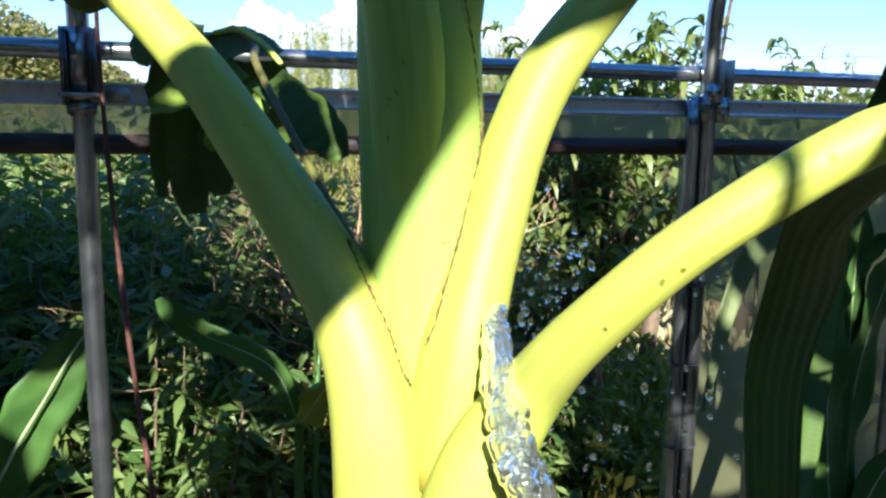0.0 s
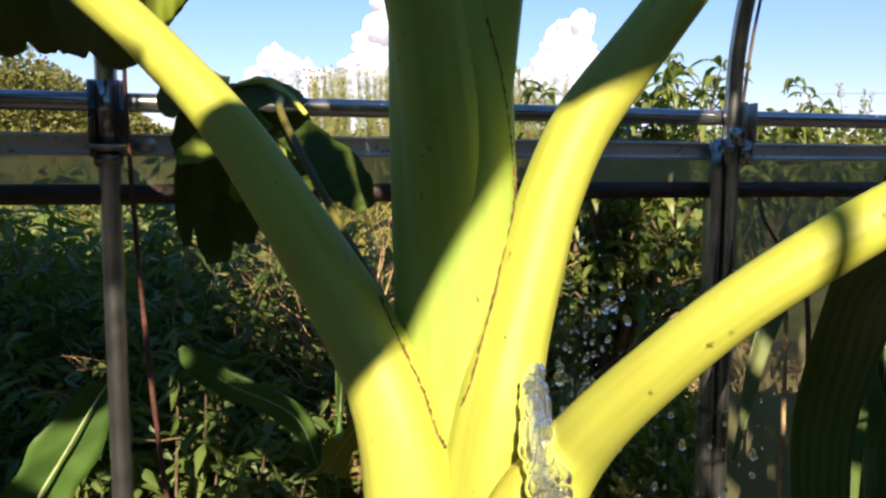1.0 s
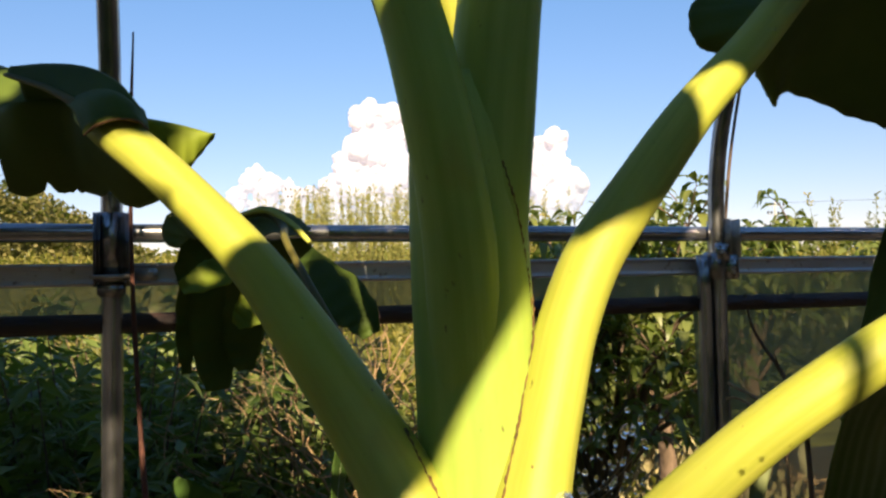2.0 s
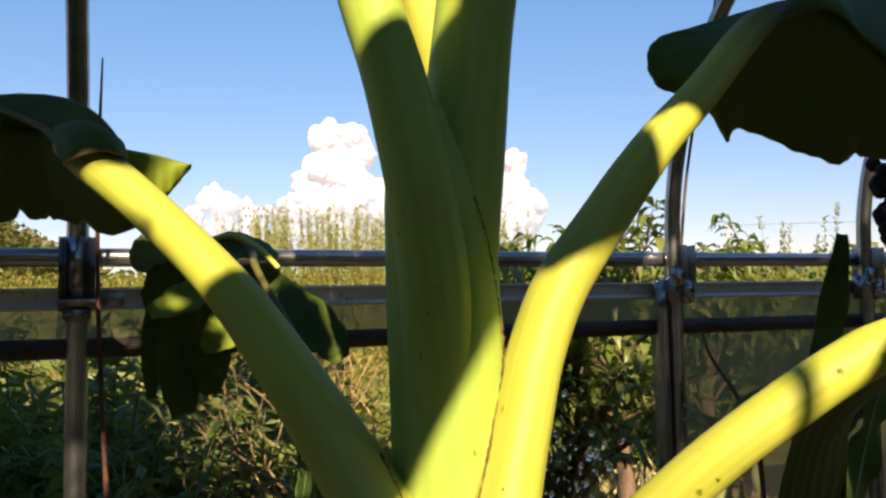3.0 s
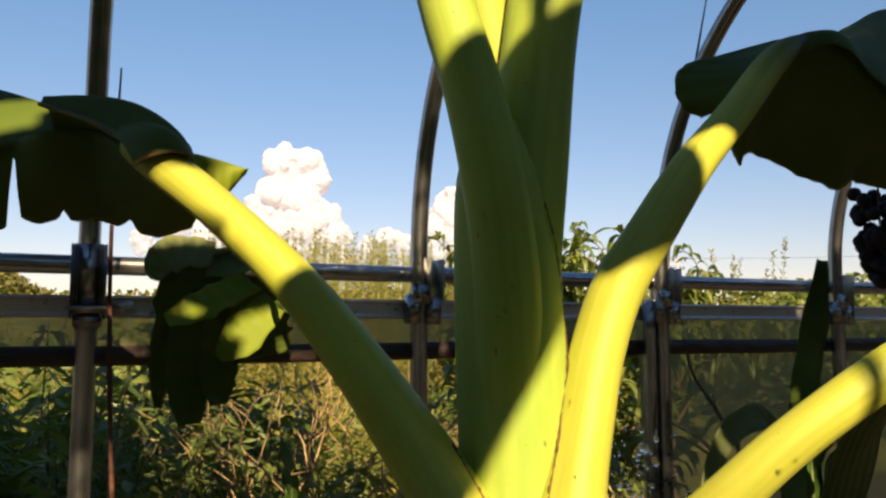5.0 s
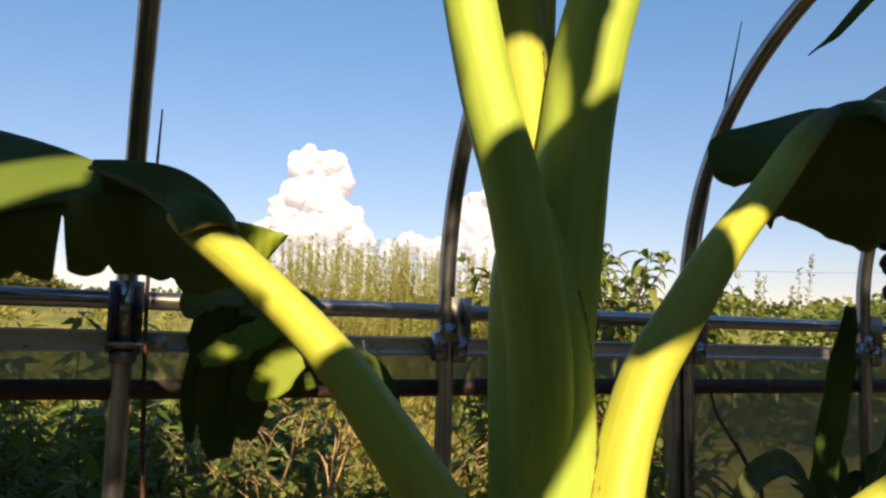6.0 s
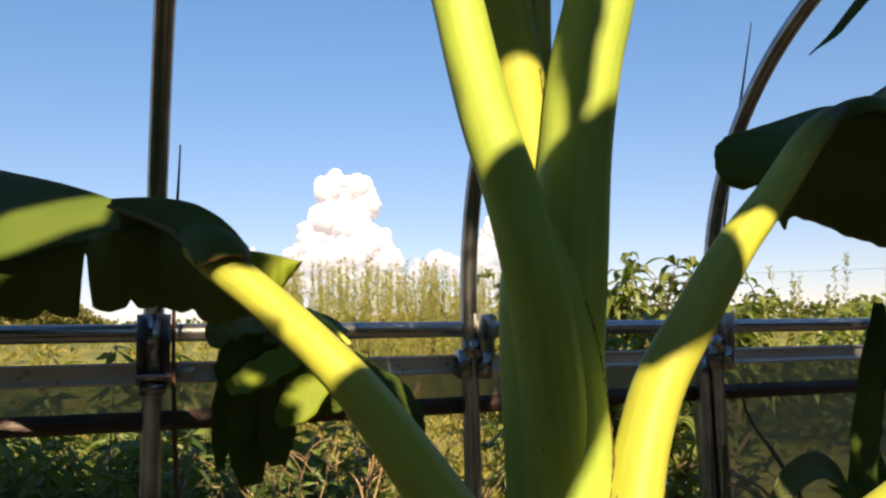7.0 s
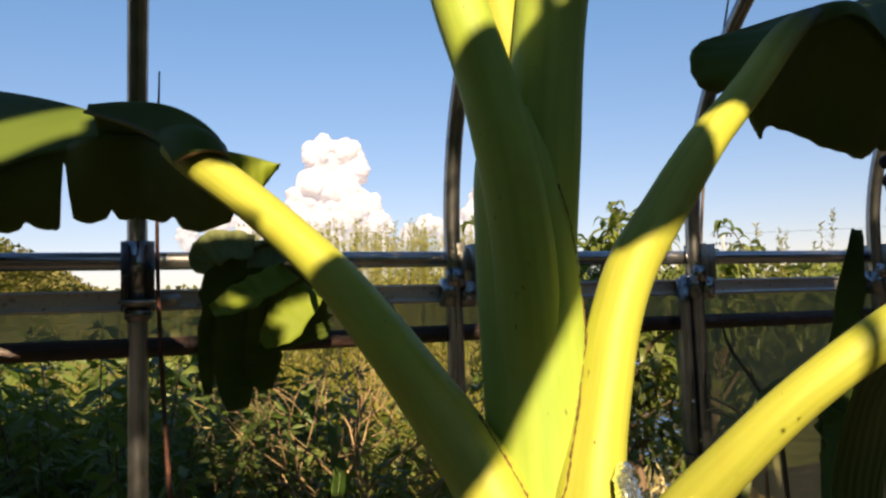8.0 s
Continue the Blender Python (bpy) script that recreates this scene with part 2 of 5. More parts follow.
def as_mesh(name, bm, mat, smooth=True):
    if isinstance(bm, tuple):
        me = bpy.data.meshes.new(name)
        me.from_pydata([tuple(v) for v in bm[0]], [], [tuple(f) for f in bm[1]])
        if len(bm) > 2:
            layer = me.uv_layers.new(name="UVMap")
            for loop in me.loops:
                layer.data[loop.index].uv = bm[2][loop.vertex_index]
    else:
        me = bpy.data.meshes.new(name)
        bm.to_mesh(me)
        bm.free()
    me.materials.append(mat)
    me.polygons.foreach_set("use_smooth", [smooth] * len(me.polygons))
    me.update()
    return me


def part(name, bm, mat, parent, label="", smooth=True):
    """One mesh, in world coordinates, under a thing or under a part."""
    ob = new(name, bm if isinstance(bm, bpy.types.Mesh) else as_mesh(name, bm, mat, smooth))
    if parent is not None:
        ob.parent = parent
        if parent.parent is None:
            ob.matrix_parent_inverse = Matrix.Translation(parent.location).inverted()
    return tagged(ob, label)


def spline(pts, n):
    """Catmull-Rom through rows of numbers."""
    p = np.array(pts, float)
    p = np.vstack([2 * p[0] - p[1], p, 2 * p[-1] - p[-2]])
    out = []
    for u in np.linspace(0, len(pts) - 1, n):
        i = min(int(u), len(pts) - 2)
        f = u - i
        a, b, c, d = p[i:i + 4]
        out.append(0.5 * (2 * b + (c - a) * f + (2 * a - 5 * b + 4 * c - d) * f * f + (3 * b - a - 3 * c + d) * f ** 3))
    return np.array(out)


def frames(pts, up=(0, 0, 1)):
    """Tangents, sides and normals along a line, turned as little as possible."""
    t = np.gradient(pts, axis=0)
    t /= np.linalg.norm(t, axis=1)[:, None]
    ref = np.array(up, float)
    if abs(t[0] @ ref) > 0.95:
        ref = np.array((0.0, 1.0, 0.0))
    s = np.cross(t[0], ref)
    sides = []
    for k in t:
        s = s - k * (s @ k)
        s /= np.linalg.norm(s)
        sides.append(s)
    sides = np.array(sides)
    return t, sides, np.cross(sides, t)


def tube(rows, n=24, seg=16, groove=0.0, groove_at=1.57, lumps=0.0, flat=1.0, caps=True, uv=False):
    """A tube through rows of (x, y, z, radius), optionally with a groove along it and small lumps. uv: also its coordinates, in metres round and along it."""
    r = spline(rows, n)
    pts, rad = r[:, :3], np.maximum(r[:, 3], 0.0005)
    t, s, u = frames(pts)
    v, f = [], []
    for i in range(n):
        for k in range(seg):
            a = 2 * math.pi * k / seg
            d = (a - groove_at + math.pi) % (2 * math.pi) - math.pi
            q = rad[i] * (1 - groove * math.exp(-(d / 0.45) ** 2))
            if lumps:
                q *= 1 + lumps * noise.noise(Vector((pts[i][0] * 30 + math.cos(a), pts[i][1] * 30 + math.sin(a), pts[i][2] * 9)))
            v.append(pts[i] + q * (math.cos(a) * s[i] + flat * math.sin(a) * u[i]))
    for i in range(n - 1):
        for k in range(seg):
            a, b = i * seg + k, i * seg + (k + 1) % seg
            f.append((a, b, b + seg, a + seg))
    if caps:
        f.append(tuple(range(seg))[::-1])
        f.append(tuple(range((n - 1) * seg, n * seg)))
    if uv:
        run = np.concatenate([[0], np.cumsum(np.linalg.norm(np.diff(pts, axis=0), axis=1))])
        return v, f, [(abs(2 * k / seg - 1) * math.pi * 0.02, run[i]) for i in range(n) for k in range(seg)]
    return v, f


def block(x0, x1, y0, y1, z0, z1, bevel=0.0015):
    bm = bmesh.new()
    bmesh.ops.create_cube(bm, size=1, matrix=Matrix.Translation(((x0 + x1) / 2, (y0 + y1) / 2, (z0 + z1) / 2)) @ Matrix.Diagonal((x1 - x0, y1 - y0, z1 - z0, 1)))
    if bevel:
        bmesh.ops.bevel(bm, geom=bm.edges[:], offset=bevel, segments=2, affect="EDGES")
    return bm


def joined(*meshes):
    v, f = [], []
    for a, b in meshes:
        o = len(v)
        v += list(a)
        f += [tuple(i + o for i in q) for q in b]
    return v, f


def blade_mesh(name, rib, widths, left, right, mat, n=44, m=9, tears=(), ripple=0.006, up=(0, 0, 1), seed=1, wave=0.035):
    """A leaf blade along a midrib. widths: half width along the rib. left, right: (scale, first angle, last angle) of each half
    across the rib, in degrees over the horizontal, or a function of the place that gives them and a backward sweep. tears: (side, place, depth, width)."""
    rg = random.Random(seed)
    pts = spline(rib, n)
    t, s, u = frames(pts, up)
    half = spline([[w] for w in widths], n)[:, 0].clip(0.0005)
    verts, uvs, faces = [], [], []
    phase = rg.uniform(0, 6)
    for i in range(n):
        q = i / (n - 1)
        row = []
        for side, half_of in ((-1, left), (1, right)):
            scale, a0, a1, back = (*half_of(q), 0)[:4] if callable(half_of) else (*half_of, 0)[:4]
            w = half[i] * scale
            for sd, place, depth, wide in tears:
                if sd == side:
                    w *= 1 - depth * math.exp(-((q - place) / wide) ** 2)
            w *= 1 + wave * (math.sin(q * 21 + phase + side) + 0.35 * math.sin(q * 53 + side))
            p, line = pts[i].copy(), []
            for k in range(1, m + 1):
                a = radians(a0 + (a1 - a0) * k / m)
                p = p + w / m * (math.cos(a) * side * s[i] + math.sin(a) * u[i]) - back * w / m * t[i]
                wob = ripple * (k / m) ** 1.5 * math.sin(q * 31 + phase + side * 1.3 + 0.6 * math.sin(q * 11))
                line.append((p + wob * u[i] + wob * 0.5 * t[i], (q, side * k / m)))
            row.append(line)
        for p, c in row[0][::-1]:
            verts.append(p), uvs.append(c)
        verts.append(pts[i]), uvs.append((q, 0))
        for p, c in row[1]:
            verts.append(p), uvs.append(c)
    w = 2 * m + 1
    for i in range(n - 1):
        for k in range(w - 1):
            a = i * w + k
            faces.append((a, a + 1, a + 1 + w, a + w))
    me = as_mesh(name, (verts, faces), mat)
    layer = me.uv_layers.new(name="UVMap")
    for loop in me.loops:
        layer.data[loop.index].uv = uvs[loop.vertex_index]
    return me


def add_blade(name, parent, rib, widths, left, right, mat, label="", **more):
    ob = part(name, blade_mesh(name, rib, widths, left, right, mat, **more), mat, parent, label)
    solid = ob.modifiers.new("thickness", "SOLIDIFY")
    solid.thickness = 0.0008
    return ob


def leaf_cards(rg, places, directions, length, width, droop=0.3, fold=0.3):
    """Small folded leaves, four triangles each, as arrays of vertices and faces."""
    n = len(places)
    p, d = np.array(places, float), np.array(directions, float)
    d /= np.linalg.norm(d, axis=1)[:, None]
    ref = rg.normal(size=(n, 3))
    s = np.cross(d, ref)
    s /= np.linalg.norm(s, axis=1)[:, None]
    u = np.cross(s, d)
    ln = (length * rg.uniform(0.65, 1.25, n))[:, None]
    wd = (width * rg.uniform(0.7, 1.2, n))[:, None]
    down = np.array((0, 0, -1.0))
    mid = p + d * ln * 0.45 + down * ln * droop * 0.18
    tip = p + d * ln * 0.92 + down * ln * droop * 0.62
    v = np.stack([p, mid - s * wd / 2 + u * wd * fold, mid, mid + s * wd / 2 + u * wd * fold, tip], 1).reshape(-1, 3)
    o = (np.arange(n) * 5)[:, None]
    f = np.concatenate([o + np.array(k) for k in ((0, 2, 1), (0, 3, 2), (1, 2, 4), (2, 3, 4))], 0)
    return v, f


def array_mesh(name, v, f, mat, smooth=False):
    me = bpy.data.meshes.new(name)
    me.vertices.add(len(v))
    me.vertices.foreach_set("co", np.asarray(v, np.float32).ravel())
    k = f.shape[1]
    me.loops.add(len(f) * k)
    me.loops.foreach_set("vertex_index", f.astype(np.int32).ravel())
    me.polygons.add(len(f))
    me.polygons.foreach_set("loop_start", np.arange(0, len(f) * k, k, dtype=np.int32))
    me.update(calc_edges=True)
    me.validate()
    me.materials.append(mat)
    if smooth:
        me.polygons.foreach_set("use_smooth", [True] * len(me.polygons))
    return me


# ---- ground ----
def height(x, y):
    """The land outside climbs gently away from the greenhouse."""
    k = min(max((y - 3) / 26, 0), 1)
    far = min(max((y - 29) / 60, 0), 1)
    z = 1.75 * k * k * (3 - 2 * k) + 1.2 * far + 0.05 * noise.noise(Vector((x * 0.35, y * 0.35, 0))) * min(max(y - 0.6, 0), 1)
    return z


def ground():
    xs = np.concatenate([np.linspace(-4000, -80, 8), np.linspace(-60, -12, 9), np.linspace(-10, 14, 61), np.linspace(17, 80, 12), np.linspace(120, 4000, 8)])
    ys = np.concatenate([np.linspace(-4000, -60, 6), np.linspace(-40, -4, 8), np.linspace(-3, 12, 46), np.linspace(14, 40, 14), np.linspace(50, 120, 8), np.linspace(300, 4500, 8)])
    v = [(x, y, height(x, y)) for y in ys for x in xs]
    w = len(xs)
    f = [(j * w + i, j * w + i + 1, (j + 1) * w + i + 1, (j + 1) * w + i) for j in range(len(ys) - 1) for i in range(w - 1)]
    ob = part("ground", (v, f), SOIL, None)
    ob.data.materials.append(FIELD)
    for p in ob.data.polygons:
        if p.center.y > 3.2:
            p.material_index = 1
    tagged(ob, "brown garden soil running into a rough sunlit field", "ground", kind="structure")


ground()

# ---- greenhouse frame ----
PIPE = 0.0145
Z_TOP, Z_CHANNEL, Z_ROLL = 1.302, 1.243, 1.174


def hoop(x, name="hoop"):
    th = thing(name, (x, 0, 0), "galvanised steel greenhouse hoop pipe bent at the shoulder", "pipe", "greenhouse hoops")
    rows = [(x, 0, -0.1, PIPE), (x, 0, 0.5, PIPE), (x, 0, 1.0, PIPE), (x, 0, 1.2, PIPE), (x, 0, 1.33, PIPE)]
    rows += [(x, -0.58 * (1 - math.cos(a)), 1.33 + 0.58 * math.sin(a), PIPE) for a in np.linspace(0.12, 1.35, 11)]
    part("pipe", tube(rows, 70, 18, lumps=0.0), GALV, th)
    return th


PLACES = {-3: -1.5, -2: -1.0, -1: -0.5, 0: 0.0, 1: 0.511, 2: 1.004, 3: 1.5, 4: 2.0}
hoops = {k: hoop(x) for k, x in PLACES.items()}


def straight(name, y, z, radius, mat, label, x0=-2.2, x1=3.2, wave=0.0):
    rows = [(x, y, z + wave * math.sin(x * 5.1), radius) for x in np.linspace(x0, x1, 15)]
    ob = part(name, tube(rows, 60, 18), mat, None)
    ob["label"], ob["category"] = label, "pipe"
    return ob


straight("rail_pipe", 0.0285, Z_TOP, 0.0135, RAIL, "straight galvanised pipe clamped along the greenhouse hoops")
roll = straight("roll_up_pipe", 0.030, Z_ROLL, 0.0145, ROLL, "dark pipe with brown film rolled up round it", wave=0.001)


def channel():
    """The film-locking rail: a shallow channel with two turned lips and a wire's groove."""
    prof = [(-0.016, 0.0), (-0.016, -0.006), (-0.0125, -0.008), (-0.011, -0.004), (-0.007, -0.002), (0.007, -0.002), (0.011, -0.004), (0.0125, -0.008), (0.016, -0.006), (0.016, 0.0), (0.012, 0.003), (-0.012, 0.003)]
    xs = np.linspace(-2.2, 3.2, 40)
    v = [(x, 0.026 + py, Z_CHANNEL + pz) for x in xs for pz, py in prof]
    k = len(prof)
    f = [(i * k + j, i * k + (j + 1) % k, (i + 1) * k + (j + 1) % k, (i + 1) * k + j) for i in range(len(xs) - 1) for j in range(k)]
    ob = part("channel_rail", (v, f), CHANNEL, None, smooth=False)
    ob["label"], ob["category"] = "grey steel film-locking channel running along the greenhouse", "rail"


channel()


def film(name, x0, x1, z0, z1, y, label, sag=0.004, n=40, m=14):
    v, f = [], []
    for j in range(m + 1):
        for i in range(n + 1):
            x, z = x0 + (x1 - x0) * i / n, z0 + (z1 - z0) * j / m
            w = sag * (noise.noise(Vector((x * 3.1, z * 1.2, 4))) + 0.5 * noise.noise(Vector((x * 9, z * 2, 7)))) * min(1, (z1 - z) * 8)
            v.append((x, y + w, z))
    w = n + 1
    f = [(j * w + i, j * w + i + 1, (j + 1) * w + i + 1, (j + 1) * w + i) for j in range(m) for i in range(n)]
    ob = part(name, (v, f), FILM, None)
    tagged(ob, label, "plastic film", kind="structure")


film("film_strip", -2.2, 3.2, Z_ROLL, Z_CHANNEL - 0.012, 0.031, "hazy greenhouse film between channel rail and rolled pipe", 0.002, 60, 4)
film("film_wall", 0.480, 3.2, 0.0, Z_ROLL - 0.012, 0.034, "milky greenish greenhouse film hanging below the rolled pipe", 0.02)


def bolt(parent, x, y, z, r=0.0045):
    bm = bmesh.new()
    bmesh.ops.create_cone(bm, cap_ends=True, segments=6, radius1=r, radius2=r * 0.9, depth=0.005, matrix=Matrix.Translation((x, y, z)) @ Matrix.Rotation(radians(90), 4, "X"))
    part("bolt", bm, CLAMP, parent, smooth=False)


def long_bracket(x):
    """A ribbed sleeve plate over the hoop, holding rail pipe and channel."""
    th = thing("sleeve_bracket", (x, -0.02, 1.29), "ribbed dark galvanised sleeve plate on a greenhouse hoop", "bracket")
    part("plate", block(x - 0.0205, x + 0.0205, -0.0225, -0.0165, 1.232, 1.328, 0.002), GALV, th)
    part("face_plate", block(x - 0.010, x + 0.010, -0.0275, -0.0215, 1.258, 1.3265, 0.0015), RAIL, th, "smooth brighter middle of the plate")
    for dx in (-0.0185, -0.0145, 0.0145, 0.0185):
        part("rib", block(x + dx - 0.0012, x + dx + 0.0012, -0.0268, -0.0215, 1.236, 1.3265, 0.0008), GALV, th)
    for dx in (-1, 1):
        part("cheek", block(x + dx * 0.0212 - 0.0016, x + dx * 0.0212 + 0.0016, -0.021, 0.016, 1.226, 1.328, 0.0008), GALV, th)
    part("collar", block(x - 0.018, x + 0.018, -0.021, 0.010, 1.212, 1.2335, 0.003), GALV, th, "dark lower collar")
    part("foot_plate", block(x - 0.027, x + 0.030, -0.030, -0.020, 1.2375, 1.2425, 0.001), CLAMP, th)
    part("tab", block(x + 0.030, x + 0.060, 0.004, 0.0115, 1.2335, 1.252, 0.002), CLAMP, th, "worn bright steel tab")
    bolt(th, x + 0.05, 0.000, 1.242)


def cross_clamp(x):
    """A saddle clamp where hoop, rail pipe and channel cross."""
    th = thing("cross_clamp", (x + 0.015, -0.01, 1.28), "bright galvanised saddle clamp with bolts where pipes cross", "clamp", "cross clamps")
    v, f = [], []
    prof = [(0.026 + 0.0175 * math.cos(a), Z_TOP + 0.0175 * math.sin(a)) for a in np.linspace(radians(70), radians(290), 12)]
    prof = [(0.044, Z_TOP + 0.0215)] + prof + [(0.044, Z_TOP - 0.0215)]
    n = len(prof)
    for dx in (0.014, 0.038):
        for y, z in prof:
            v.append((x + dx, y - 0.002, z))
    for i in range(n - 1):
        f.append((i, i + 1, n + i + 1, n + i))
    saddle = part("saddle", (v, f), CLAMP, th, "pale worn saddle strap")
    s = saddle.modifiers.new("thickness", "SOLIDIFY")
    s.thickness, s.offset = 0.0028, 1
    part("side_plate", block(x + 0.0125, x + 0.0155, -0.021, 0.045, 1.262, 1.327, 0.001), CLAMP, th)
    part("jaw", block(x - 0.019, x + 0.0125, -0.0205, -0.0145, 1.252, 1.284, 0.002), GALV, th)
    part("flange", block(x + 0.0365, x + 0.040, -0.016, 0.046, 1.256, 1.3265, 0.001), CLAMP, th)
    part("channel_clip", block(x - 0.021, x - 0.003, -0.020, 0.018, 1.219, 1.268, 0.003), GALV, th)
    part("channel_clip", block(x + 0.010, x + 0.034, -0.018, 0.017, 1.218, 1.262, 0.003), GALV, th)
    bolt(th, x - 0.008, -0.0235, 1.268)
    bolt(th, x + 0.018, -0.0205, 1.232)


long_bracket(-0.5)
for k in (-3, -2, 0, 1, 2, 3, 4):
    cross_clamp(PLACES[k])
post = thing("side_post", (0.482, 0.004, 0), "galvanised post standing beside a greenhouse hoop", "post")
part("pipe", tube([(0.482, 0.002, z, 0.0125) for z in (-0.1, 0.4, 0.8, 1.1, 1.262)], 12, 18), GALV, post)
for z in (0.62, 0.78, 0.93):
    part("tie", tube([(0.497 + 0.0325 * math.cos(a), 0.001 + 0.018 * math.sin(a), z + 0.003 * math.sin(a), 0.0017) for a in np.linspace(0, 6.2, 14)], 40, 6), WIRE, post)


# stakes and cords along the wall
def stake(rows, mat, label, name="cane_stake"):
    th = thing(name, rows[0][:3], label, "stake")
    part("cane", tube(rows, 40, 8, lumps=0.25), mat, th)


stake([(-0.405, -0.03, 0.0, 0.0042), (-0.43, -0.03, 0.62, 0.0040), (-0.446, -0.03, 0.804, 0.0038), (-0.46, -0.03, 0.986, 0.0036), (-0.468, -0.03, 1.126, 0.0033), (-0.474, -0.031, 1.30, 0.0028), (-0.473, -0.034, 1.46, 0.0024), (-0.470, -0.035, 1.575, 0.0012)], CANE, "thin red-brown cane leaning beside a greenhouse hoop")
stake([(0.53, 0.02, 1.15, 0.003), (0.56, 0.02, 1.43, 0.003), (0.604, 0.02, 1.632, 0.0028), (0.642, 0.02, 1.779, 0.0025), (0.684, 0.02, 1.945, 0.001)], BARK, "thin dark twig rising behind a greenhouse hoop", "dark_twig")


# ---- the banana plant ----
plant = thing("banana_plant", (-0.225, -0.70, 0.0), "banana plant with yellow-green petioles and torn dark leaves", "banana plant")
stem = tube([(-0.215, -0.700, -0.05, 0.085), (-0.222, -0.702, 0.4, 0.074), (-0.225, -0.705, 0.8, 0.060), (-0.229, -0.706, 0.98, 0.050), (-0.233, -0.705, 1.08, 0.043), (-0.2375, -0.703, 1.18, 0.040),
                         (-0.2405, -0.702, 1.27, 0.0385), (-0.244, -0.704, 1.32, 0.034), (-0.245, -0.706, 1.36, 0.022)], 60, 28, lumps=0.02, uv=True)
part("pseudostem", stem, STEM, plant, "pale green overlapping leaf sheaths")


def petiole(rows, label="", groove_at=1.57, groove=0.12, mat=None, seg=24):
    v, f, c = tube(rows, 56, seg, groove, groove_at, 0.025, uv=True)
    return part("petiole", (v, f, c), mat or PETIOLE, plant, label)


pet_l = petiole([(-0.482, -0.522, 1.362, 0.014), (-0.463, -0.543, 1.343, 0.0168), (-0.423, -0.580, 1.303, 0.0165), (-0.374, -0.625, 1.245, 0.018), (-0.338, -0.662, 1.187, 0.0205), (-0.308, -0.693, 1.132, 0.0235), (-0.287, -0.718, 1.088, 0.026),
                 (-0.276, -0.732, 1.04, 0.029), (-0.266, -0.735, 0.95, 0.036), (-0.25, -0.72, 0.8, 0.044)], "arching yellow-green leaf stalk")
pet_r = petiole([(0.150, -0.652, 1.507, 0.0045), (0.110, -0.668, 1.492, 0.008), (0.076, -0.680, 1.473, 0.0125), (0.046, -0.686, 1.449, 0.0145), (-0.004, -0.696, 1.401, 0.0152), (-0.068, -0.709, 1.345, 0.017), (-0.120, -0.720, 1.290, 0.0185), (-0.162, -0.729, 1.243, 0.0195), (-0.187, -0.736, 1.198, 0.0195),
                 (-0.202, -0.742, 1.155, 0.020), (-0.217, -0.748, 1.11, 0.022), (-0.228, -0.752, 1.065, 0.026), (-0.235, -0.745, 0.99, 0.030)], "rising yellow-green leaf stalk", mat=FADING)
pet_low = petiole([(-0.236, -0.775, 0.95, 0.030), (-0.231, -0.785, 0.994, 0.028), (-0.219, -0.788, 1.025, 0.025), (-0.203, -0.797, 1.056, 0.0200), (-0.196, -0.826, 1.089, 0.0166), (-0.182, -0.855, 1.122, 0.0148), (-0.161, -0.878, 1.152, 0.0138),
                   (-0.134, -0.896, 1.177, 0.0134), (-0.103, -0.909, 1.198, 0.0132), (-0.072, -0.917, 1.210, 0.0131), (0.081, -0.94, 1.251, 0.0132), (0.20, -0.95, 1.268, 0.0115)], "low yellow leaf stalk reaching sideways", groove_at=1.25, groove=0.28)
pet_ul = petiole([(-0.240, -0.702, 1.02, 0.024), (-0.246, -0.713, 1.14, 0.024), (-0.254, -0.726, 1.23, 0.0235), (-0.262, -0.732, 1.28, 0.0225), (-0.272, -0.733, 1.33, 0.0215), (-0.283, -0.729, 1.38, 0.0205), (-0.297, -0.724, 1.43, 0.020), (-0.308, -0.720, 1.48, 0.0195), (-0.320, -0.715, 1.545, 0.019), (-0.35, -0.70, 1.70, 0.018), (-0.40, -0.68, 1.98, 0.016)], "upright yellow-green leaf stalk", mat=UPRIGHT)
pet_ur = petiole([(-0.238, -0.704, 1.10, 0.026), (-0.234, -0.707, 1.22, 0.029), (-0.226, -0.709, 1.33, 0.030), (-0.217, -0.712, 1.42, 0.0285), (-0.207, -0.716, 1.488, 0.0285), (-0.190, -0.722, 1.56, 0.0275), (-0.15, -0.73, 1.75, 0.024), (-0.08, -0.74, 2.02, 0.018)], "thick upright green leaf stalk", groove_at=3.0, groove=0.25, mat=UPRIGHT)
pet_m = petiole([(-0.215, -0.682, 1.30, 0.018), (-0.222, -0.674, 1.38, 0.0195), (-0.236, -0.672, 1.44, 0.0210), (-0.247, -0.668, 1.51, 0.0235), (-0.258, -0.660, 1.575, 0.025), (-0.29, -0.64, 1.72, 0.022), (-0.34, -0.60, 1.95, 0.015)], "pale inner leaf stalk")
part("rolled_leaf", tube([(-0.218, -0.685, 1.30, 0.008), (-0.222, -0.672, 1.45, 0.0095), (-0.217, -0.668, 1.6, 0.010), (-0.20, -0.68, 1.85, 0.011), (-0.195, -0.67, 2.15, 0.004)], 30, 14, uv=True), SPEAR, plant, "pale rolled new leaf")

# leaf blades on the stalks
def ease(q, a, b):
    k = min(max((q - a) / (b - a), 0), 1)
    return k * k * (3 - 2 * k)


